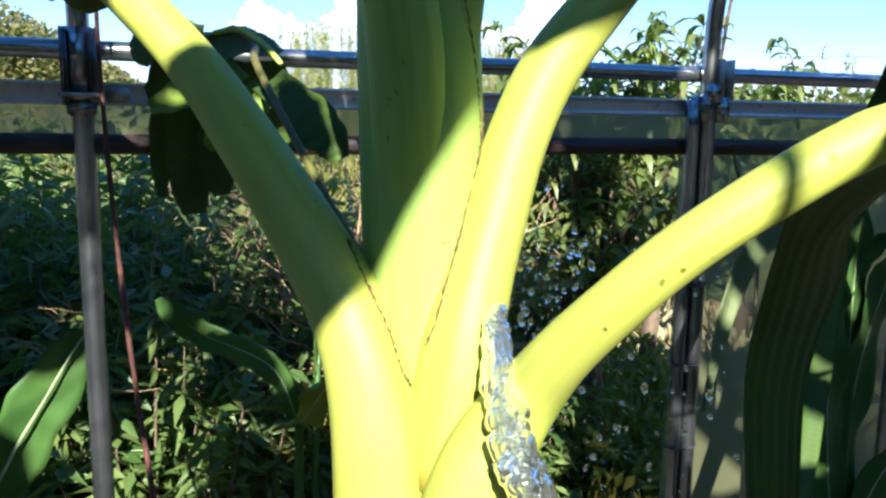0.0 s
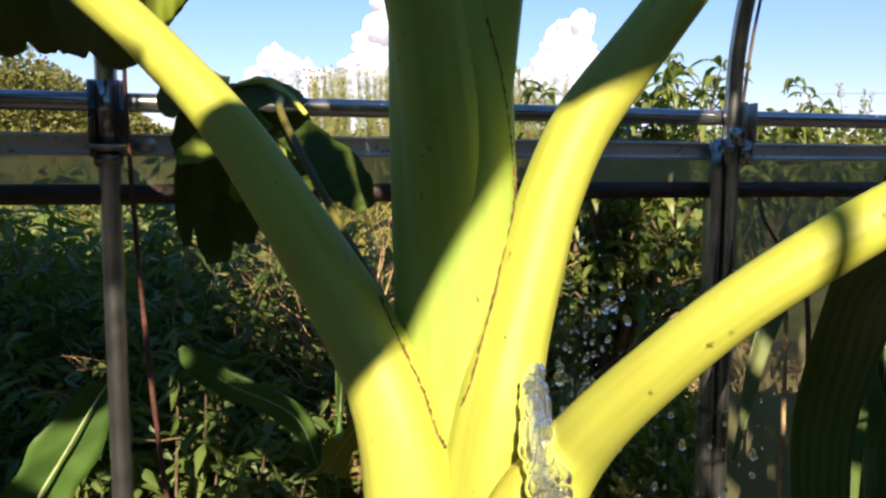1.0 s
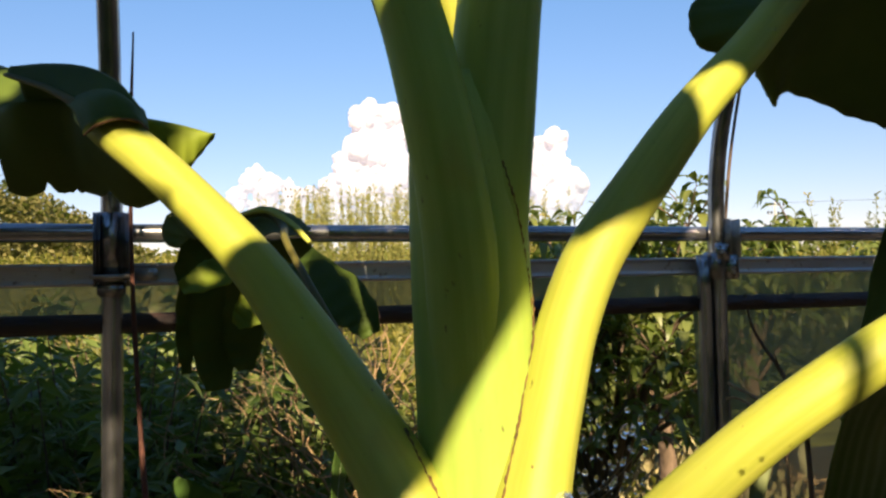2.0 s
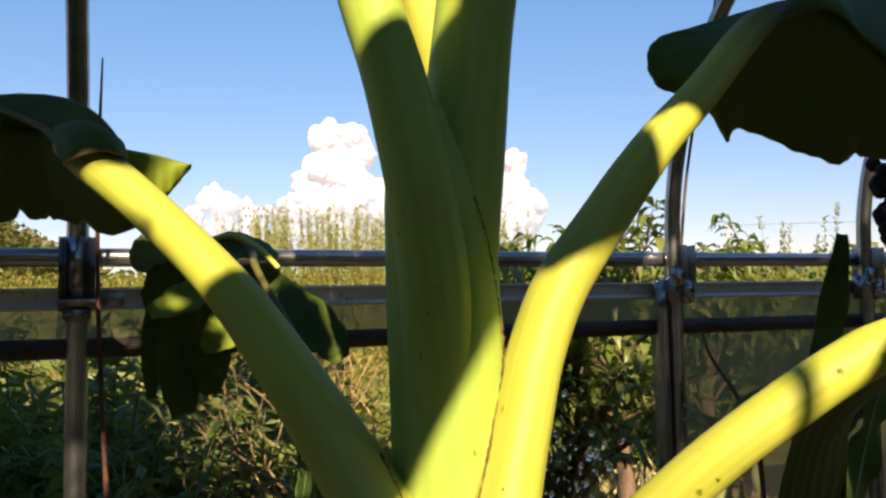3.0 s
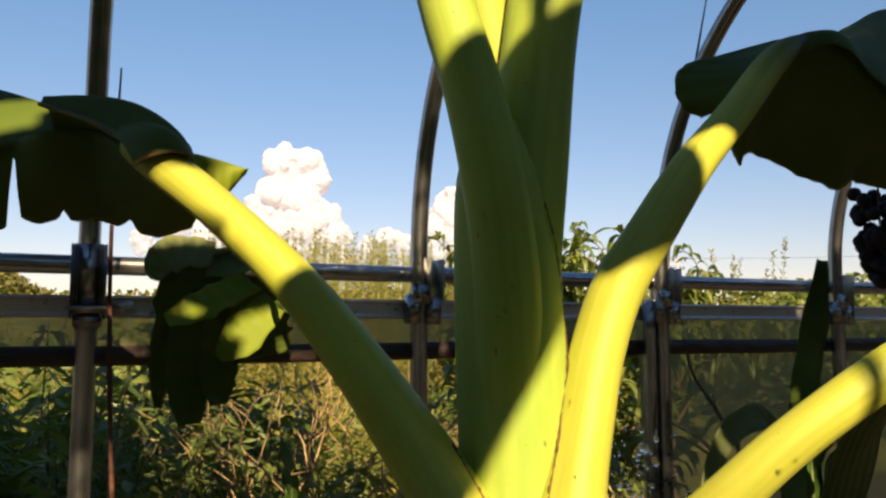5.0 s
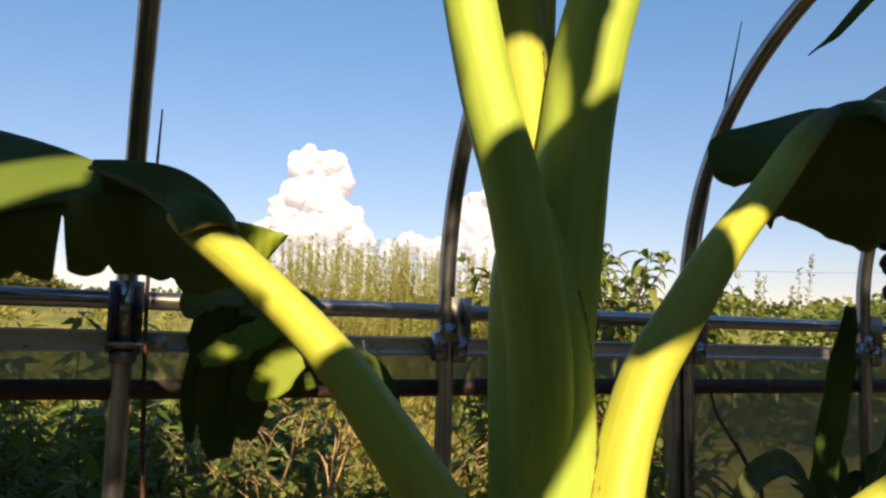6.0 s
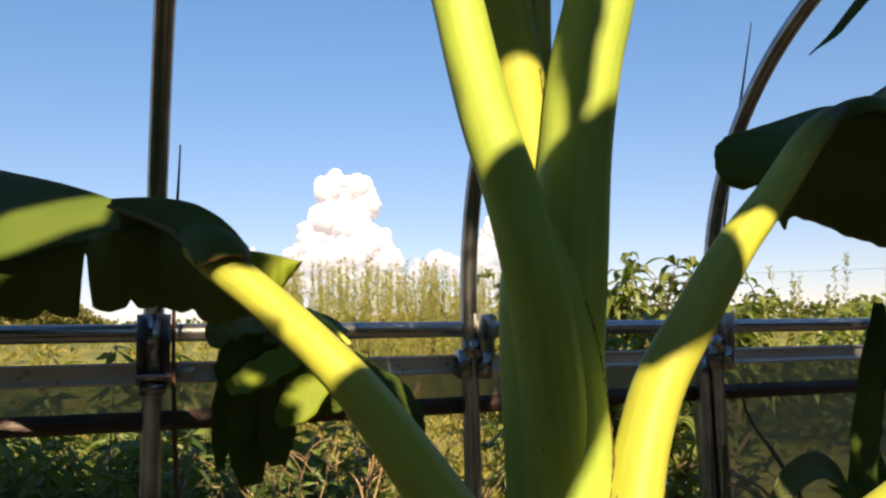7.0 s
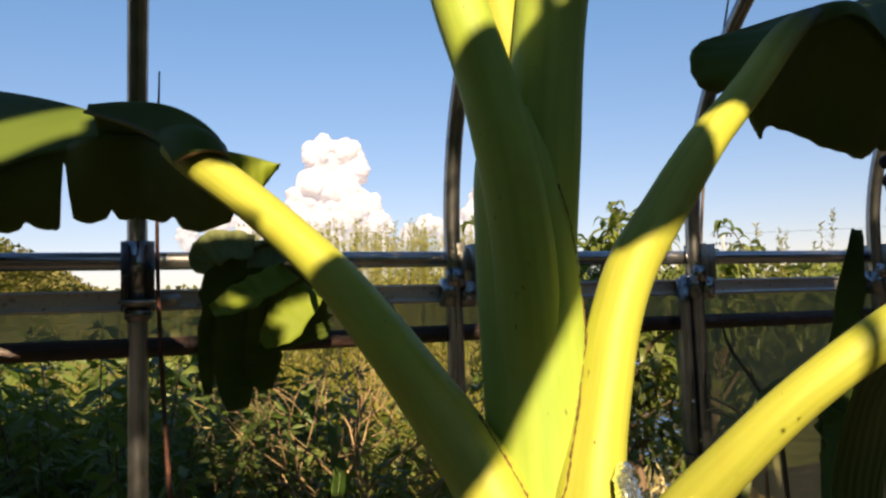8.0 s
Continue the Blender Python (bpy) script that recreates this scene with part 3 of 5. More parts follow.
def loft(name, parent, rails, mat, label="", n=60, m=12, lobes=(), tears=(), bulge=(0, 0, 0), ripple=0.0012, seed=1):
    """A piece of blade spanned between rails, from its root line to its hem. lobes: (place, width, share) of the rounded pieces of the
    hem; tears: (place, depth, width); bulge: how far its middle swells out."""
    rg = random.Random(seed)
    lines = np.stack([spline(r, n) for r in rails])
    ph, swell = rg.uniform(0, 6), np.array(bulge, float)
    v, c = [], []
    for i in range(n):
        q, across = i / (n - 1), spline(lines[:, i], m * 4 + 1)
        d = 1 + 0.008 * math.sin(q * 60 + ph) + 0.005 * math.sin(q * 131)
        for place, wide, share in lobes:
            d *= 1 - share * max(0, 1 - abs(q - place) / wide) ** 1.6
        for place, depth, wide in tears:
            d *= 1 - depth * max(0, 1 - abs(q - place) / wide) ** 0.7
        for k in range(m + 1):
            u = min(d * k / m, 1.03)
            x = min(u, 1.0) * m * 4
            j = min(int(x), m * 4 - 1)
            p = across[j] + (across[j + 1] - across[j]) * (x - j) + (across[-1] - across[-2]) * m * 4 * max(0, u - 1)
            v.append(p + swell * math.sin(math.pi * min(u, 1)) + ripple * u * math.sin(q * 38 + ph) * np.array((0.3, 1, 0.2)))
            c.append((q, u))
    f = [(i * (m + 1) + k, i * (m + 1) + k + 1, (i + 1) * (m + 1) + k + 1, (i + 1) * (m + 1) + k) for i in range(n - 1) for k in range(m)]
    ob = part(name, (v, f, c), mat, parent, label)
    ob.modifiers.new("thickness", "SOLIDIFY").thickness = 0.0008
    return ob


fold_of_l = [(-0.432, -0.556, 1.326), (-0.462, -0.550, 1.345), (-0.486, -0.505, 1.364), (-0.510, -0.440, 1.389), (-0.553, -0.420, 1.388), (-0.580, -0.375, 1.386), (-0.635, -0.335, 1.376), (-0.695, -0.300, 1.366), (-0.800, -0.260, 1.355)]
hem_of_l = [(-0.425, -0.440, 1.306), (-0.455, -0.415, 1.299), (-0.494, -0.365, 1.316), (-0.516, -0.350, 1.318), (-0.538, -0.350, 1.318), (-0.581, -0.320, 1.310), (-0.612, -0.300, 1.312), (-0.655, -0.290, 1.306), (-0.740, -0.270, 1.298)]
rib_l = [(-0.459, -0.512, 1.350), (-0.482, -0.464, 1.376), (-0.506, -0.418, 1.398), (-0.547, -0.364, 1.426), (-0.591, -0.314, 1.449), (-0.648, -0.248, 1.473), (-0.75, -0.119, 1.513), (-0.87, 0.0, 1.54)]
blade_l = add_blade("leaf_blade", pet_l, rib_l[2:], [0.004, 0.066, 0.108, 0.145, 0.17, 0.17], (1.0, -38, -62), (0.4, -10, -80), BANANA, "leaf blade with green sunlit upper side", wave=0.01, n=60, seed=3, ripple=0.0015)
loft("leaf_lobe", pet_l, [fold_of_l, hem_of_l], BANANA, "dark hanging half of the blade with scalloped hem", n=120, bulge=(0, -0.008, -0.004), seed=3,
     lobes=((0.19, 0.03, 0.2), (0.33, 0.03, 0.06), (0.47, 0.04, 0.12), (0.60, 0.05, 0.2), (0.75, 0.05, 0.15), (0.88, 0.06, 0.2)), tears=((0.61, 0.93, 0.018),))
loft("leaf_lobe", pet_l, [[(-0.463, -0.552, 1.344), (-0.487, -0.520, 1.365), (-0.518, -0.480, 1.388), (-0.555, -0.440, 1.407)], [(-0.447, -0.548, 1.347), (-0.449, -0.548, 1.360), (-0.465, -0.515, 1.385), (-0.490, -0.485, 1.403), (-0.523, -0.455, 1.410), (-0.552, -0.430, 1.411)], [(-0.435, -0.513, 1.312), (-0.437, -0.513, 1.325), (-0.453, -0.480, 1.350), (-0.478, -0.450, 1.368), (-0.511, -0.420, 1.375), (-0.540, -0.395, 1.376)]], BANANA, "domed brownish base of the blade", n=40, bulge=(0.002, -0.004, 0.003), ripple=0.0004, seed=6)
# the sun on this lobe is put into its brighter colour
loft("leaf_lobe", pet_l, [[(-0.450, -0.530, 1.359), (-0.418, -0.515, 1.357), (-0.389, -0.515, 1.350)], [(-0.446, -0.500, 1.326), (-0.418, -0.505, 1.316), (-0.390, -0.510, 1.347)]], YOUNG_SUNLIT, "green pointed lobe in the sun", n=30, m=6, bulge=(0, -0.004, 0.002), seed=4)
fold_of_r = [(0.045, -0.668, 1.443), (0.065, -0.664, 1.460), (0.085, -0.662, 1.474), (0.140, -0.660, 1.495), (0.179, -0.660, 1.508), (0.220, -0.660, 1.484), (0.264, -0.660, 1.462), (0.338, -0.660, 1.454), (0.500, -0.640, 1.430)]
hem_of_r = [(0.115, -0.565, 1.420), (0.135, -0.560, 1.400), (0.145, -0.558, 1.392), (0.160, -0.560, 1.407), (0.236, -0.560, 1.388), (0.298, -0.560, 1.376), (0.323, -0.560, 1.389), (0.353, -0.560, 1.385), (0.500, -0.560, 1.378)]
rib_r = [(0.090, -0.658, 1.486), (0.140, -0.640, 1.509), (0.195, -0.620, 1.522), (0.232, -0.600, 1.537), (0.331, -0.565, 1.584), (0.442, -0.530, 1.636), (0.600, -0.500, 1.680)]
loft("leaf_lobe", pet_r, [fold_of_r, hem_of_r], BANANA, "near black hanging half of the blade", n=120, bulge=(0, 0.006, -0.004), seed=9)
loft("leaf_lobe", pet_r, [[(0.030, -0.676, 1.420), (0.040, -0.677, 1.436), (0.050, -0.676, 1.450), (0.064, -0.672, 1.464), (0.084, -0.665, 1.480), (0.140, -0.645, 1.508)],
                          [(0.026, -0.650, 1.419), (0.018, -0.640, 1.432), (0.022, -0.635, 1.452), (0.038, -0.635, 1.466), (0.070, -0.638, 1.483), (0.130, -0.640, 1.508)],
                          [(0.030, -0.620, 1.419), (0.010, -0.615, 1.428), (0.006, -0.610, 1.455), (0.021, -0.610, 1.474), (0.052, -0.620, 1.484), (0.118, -0.635, 1.506)]], BANANA, "dark curled lobe round the stalk's end", n=40, seed=11)
loft("leaf_blade", pet_r, [rib_r, [(0.085, -0.672, 1.470), (0.142, -0.664, 1.490), (0.179, -0.665, 1.500), (0.220, -0.666, 1.476), (0.264, -0.666, 1.454), (0.345, -0.666, 1.446), (0.520, -0.645, 1.422)]], BANANA, "large dark green blade arching from the stalk's end", n=80, bulge=(0, -0.012, 0.010), seed=4)
rib_low = [(0.05, -0.937, 1.258), (0.14, -0.945, 1.275), (0.27, -0.945, 1.283), (0.45, -0.92, 1.25), (0.6, -0.87, 1.15)]
blade_low = loft("leaf_blade", pet_low, [[(-0.120, -0.892, 1.176), (-0.070, -0.908, 1.200), (0.010, -0.922, 1.226), (0.120, -0.930, 1.248)],
                                          [(-0.090, -0.860, 1.159), (-0.066, -0.855, 1.160), (-0.038, -0.850, 1.161), (-0.012, -0.850, 1.173)],
                                          [(-0.057, -0.810, 1.102), (-0.036, -0.805, 1.099), (-0.006, -0.795, 1.097), (0.031, -0.785, 1.106)],
                                          [(-0.056, -0.800, 1.049), (-0.037, -0.795, 1.042), (-0.009, -0.785, 1.036), (0.018, -0.775, 1.038)],
                                          [(-0.047, -0.800, 0.965), (-0.029, -0.795, 0.957), (-0.003, -0.785, 0.949), (0.020, -0.775, 0.947)]], FINE_VEINED, "near black half of the blade hanging under the stalk", n=40, m=16, seed=5)
# the stalks run on into the blades as thinner, duller midribs
part("midrib", tube([(x, y - 0.001, z, r) for (x, y, z), r in zip([(-0.463, -0.552, 1.344), (-0.487, -0.520, 1.365), (-0.518, -0.480, 1.388), (-0.555, -0.440, 1.407)], (0.004, 0.004, 0.003, 0.002))], 40, 14, uv=True), MIDRIB, blade_l, "brownish olive midrib")
part("midrib", tube([(x, y, z - 0.003, 0.008 * k) for (x, y, z), k in zip(rib_low, (1, 0.6, 0.45, 0.4, 0.35))], 40, 14, uv=True), MIDRIB, blade_low, "dull green midrib")



# the blade's foot laps over the stalk's end, with a dry brown edge
foot = [(-0.484, -0.556, 1.3375), (-0.474, -0.567, 1.3435), (-0.460, -0.5715, 1.3475), (-0.447, -0.567, 1.3475), (-0.440, -0.553, 1.3445)]
loft("leaf_lobe", pet_l, [foot, [(-0.492, -0.535, 1.356), (-0.481, -0.546, 1.364), (-0.465, -0.551, 1.367), (-0.453, -0.549, 1.364), (-0.443, -0.542, 1.358)], [(-0.502, -0.500, 1.372), (-0.490, -0.505, 1.380), (-0.475, -0.510, 1.384), (-0.462, -0.512, 1.380), (-0.450, -0.512, 1.370)]],
     BANANA, "foot of the blade lapping over the stalk", n=30, m=8, bulge=(0, -0.002, 0.002), ripple=0.0005, seed=12)
part("stalk_rim", tube([(x, y - 0.0006, z, 0.0008 + 0.0004 * (i % 2)) for i, (x, y, z) in enumerate(foot)], 30, 6), MARGIN, pet_l, "dry brown edge of the blade's foot")

# dry brown edges of the sheaths, lying on the front of the stalks
def margin(parent, line, radius=0.0009):
    rg = random.Random(5)
    rows, skin = [], joined(stem[:2], ([v.co for v in parent.data.vertices], [tuple(p.vertices) for p in parent.data.polygons]))
    front = BVHTree.FromPolygons([Vector(p) for p in skin[0]], skin[1])
    for x, z in spline(line, 70):
        hit = front.ray_cast(Vector((x, -1.3, z)), Vector((0, 1, 0)))[0]
        if hit:
            rows.append((x + rg.uniform(-0.0006, 0.0006), hit.y + 0.0002, z, radius * rg.uniform(0.35, 1.3)))
    part("sheath_margin", tube(rows, len(rows) * 2, 6), MARGIN, parent, "dry brown sheath edge")


margin(pet_r, [(-0.202, 1.226), (-0.206, 1.203), (-0.222, 1.154), (-0.236, 1.115), (-0.250, 1.076)], 0.0009)
margin(pet_m, [(-0.234, 1.490), (-0.232, 1.465), (-0.231, 1.440), (-0.234, 1.405)], 0.0010)
margin(pet_ur, [(-0.231, 1.300), (-0.224, 1.281), (-0.218, 1.262), (-0.210, 1.224), (-0.208, 1.186)], 0.0007)
margin(pet_l, [(-0.288, 1.135), (-0.278, 1.105), (-0.270, 1.085), (-0.264, 1.062), (-0.258, 1.05)], 0.0011)

# drops of water clinging to the low stalk
def drop(parent, x, z, size, seed):
    rg = random.Random(seed)
    skin = BVHTree.FromPolygons([v.co for v in parent.data.vertices], [tuple(p.vertices) for p in parent.data.polygons])
    at, way, _, _ = skin.ray_cast(Vector((x - 0.05, -1.2, z + 0.02)), Vector((0.05, 0.3, -0.02)).normalized())
    if at is None:
        return
    bm = bmesh.new()
    bmesh.ops.create_icosphere(bm, subdivisions=2, radius=size)
    for v in bm.verts:
        v.co = Vector((v.co.x * rg.uniform(0.97, 1.03), v.co.y * (1.25 if v.co.y < 0 else 1.0), v.co.z * (0.55 if v.co.z > 0 else 0.2)))
    bm.transform(Matrix.Translation(at) @ way.to_track_quat("Z", "Y").to_matrix().to_4x4())
    part("water_drop", bm, WATER, parent, "clear drop of water")


for i, (x, z, size) in enumerate(((-0.152, 1.150, 0.0016), (-0.144, 1.156, 0.0013), (-0.088, 1.207, 0.0019), (-0.066, 1.213, 0.0021), (-0.045, 1.222, 0.0012), (-0.074, 1.198, 0.0010), (0.0, 1.232, 0.0017), (0.02, 1.228, 0.0013), (-0.172, 1.125, 0.0011))):
    drop(pet_low, x - 0.028, z - 0.013, size, i)

# water poured over the crown: it strikes the foot of a stalk, runs down to the soil and throws up spray
flow = thing("water_stream", (-0.13, -0.97, 0.0), "clear foaming stream of water running down the banana stem", "water")
rg = random.Random(12)
rope = spline([(-0.214, -0.778, 1.104, 0.003), (-0.220, -0.786, 1.091, 0.0065), (-0.224, -0.812, 1.058, 0.0085), (-0.225, -0.832, 1.034, 0.0095), (-0.222, -0.846, 1.016, 0.0100), (-0.205, -0.89, 0.90, 0.0100), (-0.17, -0.94, 0.55, 0.0100), (-0.13, -0.97, -0.02, 0.012)], 120)
strands = []
for turn in (0.3, 2.4, 4.4):
    wander = [(rg.uniform(-0.0012, 0.0012), rg.uniform(0.75, 1.2)) for _ in rope]
    strands.append(tube([(x + dx + 0.45 * r * math.cos(turn + 55 * z), y + 0.45 * r * math.sin(turn + 55 * z), z, 0.92 * r * k) for (x, y, z, r), (dx, k) in zip(rope, wander)][::2], 220, 14, lumps=0.10))
part("water_jet", joined(*strands), FOAMING, flow)
beads = []
for mid, spread, count in (((-0.155, -0.715, 1.112), (0.016, 0.02, 0.030), 90), ((-0.10, -0.69, 1.005), (0.055, 0.05, 0.045), 170), ((-0.18, -0.76, 1.085), (0.012, 0.012, 0.016), 30)):
    for _ in range(count):
        p = Vector([rg.gauss(m, sp) for m, sp in zip(mid, spread)])
        size = 0.0006 + 0.0030 * rg.random() ** 4
        bm = bmesh.new()
        bmesh.ops.create_icosphere(bm, subdivisions=1, radius=size)
        bm.transform(Matrix.Translation(p) @ Matrix.Rotation(rg.uniform(-0.6, 0.6), 4, "Y") @ Matrix.Diagonal((1, 1, rg.uniform(1, 1.9), 1)))
        bm.verts.index_update()
        beads.append(([tuple(v.co) for v in bm.verts], [tuple(v.index for v in f.verts) for f in bm.faces]))
        bm.free()
tagged(part("spray", joined(*beads), WATER, flow, "flying drops of water"), kind="stuff")

# the crown of leaves, arching overhead out of view, enlarged to block sky light
for pet, a, b, c, d in ((pet_ul, (-0.40, -0.68, 1.98), (-0.62, -0.72, 2.25), (-1.1, -0.80, 2.35), (-1.7, -0.9, 2.2)), (pet_ur, (-0.08, -0.74, 2.02), (0.15, -0.76, 2.28), (0.7, -0.8, 2.4), (1.4, -0.85, 2.25)),
                        (pet_m, (-0.34, -0.60, 1.95), (-0.38, -0.42, 2.2), (-0.45, 0.0, 2.4), (-0.5, 0.5, 2.45))):
    add_blade("leaf_blade", pet, [a, b, c, d], [0.05, 0.26, 0.30, 0.12], (1, 12, -15), (1, 12, -15), BANANA, seed=7)


# ---- unseen second banana plant, added behind the camera so its leaves shade the first ----
shade = thing("banana_plant", (0.35, -2.45, 0.0), "unseen banana plant added to shade the first with its leaves", "banana plant")
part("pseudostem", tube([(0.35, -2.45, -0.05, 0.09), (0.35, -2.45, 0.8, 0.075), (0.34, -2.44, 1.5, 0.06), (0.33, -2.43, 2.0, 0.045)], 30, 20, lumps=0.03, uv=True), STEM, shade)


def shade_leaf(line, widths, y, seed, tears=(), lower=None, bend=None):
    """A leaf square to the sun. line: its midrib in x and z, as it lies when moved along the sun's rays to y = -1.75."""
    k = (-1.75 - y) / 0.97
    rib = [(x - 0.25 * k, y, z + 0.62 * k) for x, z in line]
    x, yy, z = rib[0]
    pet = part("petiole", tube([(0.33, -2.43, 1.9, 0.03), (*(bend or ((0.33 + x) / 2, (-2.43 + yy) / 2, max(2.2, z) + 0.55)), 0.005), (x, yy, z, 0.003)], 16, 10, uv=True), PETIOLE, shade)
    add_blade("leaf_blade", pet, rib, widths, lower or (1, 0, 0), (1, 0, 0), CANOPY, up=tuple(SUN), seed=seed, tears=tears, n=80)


# each leaf is placed to block the sun from one spot
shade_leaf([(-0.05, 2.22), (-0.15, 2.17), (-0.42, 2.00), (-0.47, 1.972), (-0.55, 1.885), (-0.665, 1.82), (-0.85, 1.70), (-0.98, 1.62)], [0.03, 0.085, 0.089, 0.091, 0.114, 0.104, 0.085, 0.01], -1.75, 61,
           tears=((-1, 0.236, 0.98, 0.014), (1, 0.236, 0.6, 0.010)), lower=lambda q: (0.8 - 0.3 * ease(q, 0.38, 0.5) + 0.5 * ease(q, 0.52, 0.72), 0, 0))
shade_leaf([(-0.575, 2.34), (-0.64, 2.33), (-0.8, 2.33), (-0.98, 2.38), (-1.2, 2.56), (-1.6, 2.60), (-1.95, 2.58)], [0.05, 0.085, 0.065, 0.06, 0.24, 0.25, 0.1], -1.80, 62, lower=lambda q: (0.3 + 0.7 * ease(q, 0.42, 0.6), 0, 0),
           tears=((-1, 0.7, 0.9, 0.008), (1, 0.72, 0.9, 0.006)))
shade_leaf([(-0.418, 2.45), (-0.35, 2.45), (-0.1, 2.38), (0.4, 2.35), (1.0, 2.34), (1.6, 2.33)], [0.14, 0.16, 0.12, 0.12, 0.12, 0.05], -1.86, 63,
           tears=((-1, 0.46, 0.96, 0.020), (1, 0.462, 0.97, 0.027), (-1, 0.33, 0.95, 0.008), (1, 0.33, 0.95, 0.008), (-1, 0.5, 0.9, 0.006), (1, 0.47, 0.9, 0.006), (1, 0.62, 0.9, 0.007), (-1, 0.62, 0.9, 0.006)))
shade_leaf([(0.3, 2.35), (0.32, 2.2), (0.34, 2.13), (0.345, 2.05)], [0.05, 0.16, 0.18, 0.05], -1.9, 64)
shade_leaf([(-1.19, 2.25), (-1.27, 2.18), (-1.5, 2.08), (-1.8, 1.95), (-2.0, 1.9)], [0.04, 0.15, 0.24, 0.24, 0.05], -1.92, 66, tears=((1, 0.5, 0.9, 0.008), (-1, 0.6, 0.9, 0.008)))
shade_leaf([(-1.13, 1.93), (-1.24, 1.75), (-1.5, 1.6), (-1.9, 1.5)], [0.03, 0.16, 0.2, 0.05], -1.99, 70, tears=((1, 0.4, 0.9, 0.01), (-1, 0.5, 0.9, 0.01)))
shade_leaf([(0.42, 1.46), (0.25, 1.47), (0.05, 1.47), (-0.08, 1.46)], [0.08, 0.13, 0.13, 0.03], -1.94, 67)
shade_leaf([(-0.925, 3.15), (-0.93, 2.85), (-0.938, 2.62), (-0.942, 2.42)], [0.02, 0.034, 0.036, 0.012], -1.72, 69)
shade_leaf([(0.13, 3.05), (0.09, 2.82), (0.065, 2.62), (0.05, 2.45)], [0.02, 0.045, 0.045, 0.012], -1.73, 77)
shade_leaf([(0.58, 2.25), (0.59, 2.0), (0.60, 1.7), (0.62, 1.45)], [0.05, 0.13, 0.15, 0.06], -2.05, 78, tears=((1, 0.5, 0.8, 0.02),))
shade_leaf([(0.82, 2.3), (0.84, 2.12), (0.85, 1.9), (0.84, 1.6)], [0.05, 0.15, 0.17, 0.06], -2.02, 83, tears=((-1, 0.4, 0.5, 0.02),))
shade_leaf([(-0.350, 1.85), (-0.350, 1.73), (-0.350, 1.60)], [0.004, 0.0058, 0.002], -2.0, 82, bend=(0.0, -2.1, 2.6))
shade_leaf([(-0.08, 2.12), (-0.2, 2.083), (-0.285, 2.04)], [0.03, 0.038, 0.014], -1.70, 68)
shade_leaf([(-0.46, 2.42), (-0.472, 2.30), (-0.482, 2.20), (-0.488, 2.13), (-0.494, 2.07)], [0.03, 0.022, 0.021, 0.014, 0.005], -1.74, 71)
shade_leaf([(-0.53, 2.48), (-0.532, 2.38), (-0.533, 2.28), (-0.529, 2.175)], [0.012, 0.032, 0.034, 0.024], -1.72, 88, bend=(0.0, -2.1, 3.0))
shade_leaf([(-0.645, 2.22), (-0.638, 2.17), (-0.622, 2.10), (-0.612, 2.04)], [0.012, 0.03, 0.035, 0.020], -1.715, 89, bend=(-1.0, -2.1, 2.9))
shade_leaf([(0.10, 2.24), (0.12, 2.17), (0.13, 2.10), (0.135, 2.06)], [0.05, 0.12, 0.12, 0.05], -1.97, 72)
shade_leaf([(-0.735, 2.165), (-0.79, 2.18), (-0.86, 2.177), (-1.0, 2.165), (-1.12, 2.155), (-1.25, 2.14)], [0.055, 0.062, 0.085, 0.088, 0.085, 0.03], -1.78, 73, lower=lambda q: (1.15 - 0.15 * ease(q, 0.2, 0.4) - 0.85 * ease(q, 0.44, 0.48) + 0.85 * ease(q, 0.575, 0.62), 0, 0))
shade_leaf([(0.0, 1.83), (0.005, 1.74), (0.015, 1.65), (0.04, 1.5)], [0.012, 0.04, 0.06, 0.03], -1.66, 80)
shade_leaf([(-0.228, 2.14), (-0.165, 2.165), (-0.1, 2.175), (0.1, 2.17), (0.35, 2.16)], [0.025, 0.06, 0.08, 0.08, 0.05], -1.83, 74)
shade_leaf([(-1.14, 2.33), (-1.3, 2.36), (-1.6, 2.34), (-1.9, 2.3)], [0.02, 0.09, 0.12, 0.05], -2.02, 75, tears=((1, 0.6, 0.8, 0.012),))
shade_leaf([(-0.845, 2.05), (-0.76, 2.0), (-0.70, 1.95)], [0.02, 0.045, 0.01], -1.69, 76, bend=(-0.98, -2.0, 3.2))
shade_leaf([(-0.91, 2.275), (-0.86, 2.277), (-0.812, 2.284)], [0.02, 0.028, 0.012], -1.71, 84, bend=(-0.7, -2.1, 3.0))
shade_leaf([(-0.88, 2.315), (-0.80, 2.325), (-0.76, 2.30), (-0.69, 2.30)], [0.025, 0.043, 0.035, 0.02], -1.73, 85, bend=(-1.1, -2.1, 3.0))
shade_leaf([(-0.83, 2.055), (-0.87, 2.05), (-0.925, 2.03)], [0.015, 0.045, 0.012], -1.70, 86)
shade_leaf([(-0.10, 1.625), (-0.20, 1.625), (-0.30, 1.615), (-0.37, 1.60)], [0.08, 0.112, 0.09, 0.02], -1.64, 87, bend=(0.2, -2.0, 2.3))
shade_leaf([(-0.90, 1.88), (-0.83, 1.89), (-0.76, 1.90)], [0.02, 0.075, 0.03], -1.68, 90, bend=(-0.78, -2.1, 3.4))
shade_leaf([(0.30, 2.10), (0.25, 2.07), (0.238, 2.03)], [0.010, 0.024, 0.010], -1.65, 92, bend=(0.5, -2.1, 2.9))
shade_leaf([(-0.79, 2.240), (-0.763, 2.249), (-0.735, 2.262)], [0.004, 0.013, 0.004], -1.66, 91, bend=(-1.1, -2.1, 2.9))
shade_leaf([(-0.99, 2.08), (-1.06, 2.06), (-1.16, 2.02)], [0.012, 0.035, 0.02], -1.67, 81)
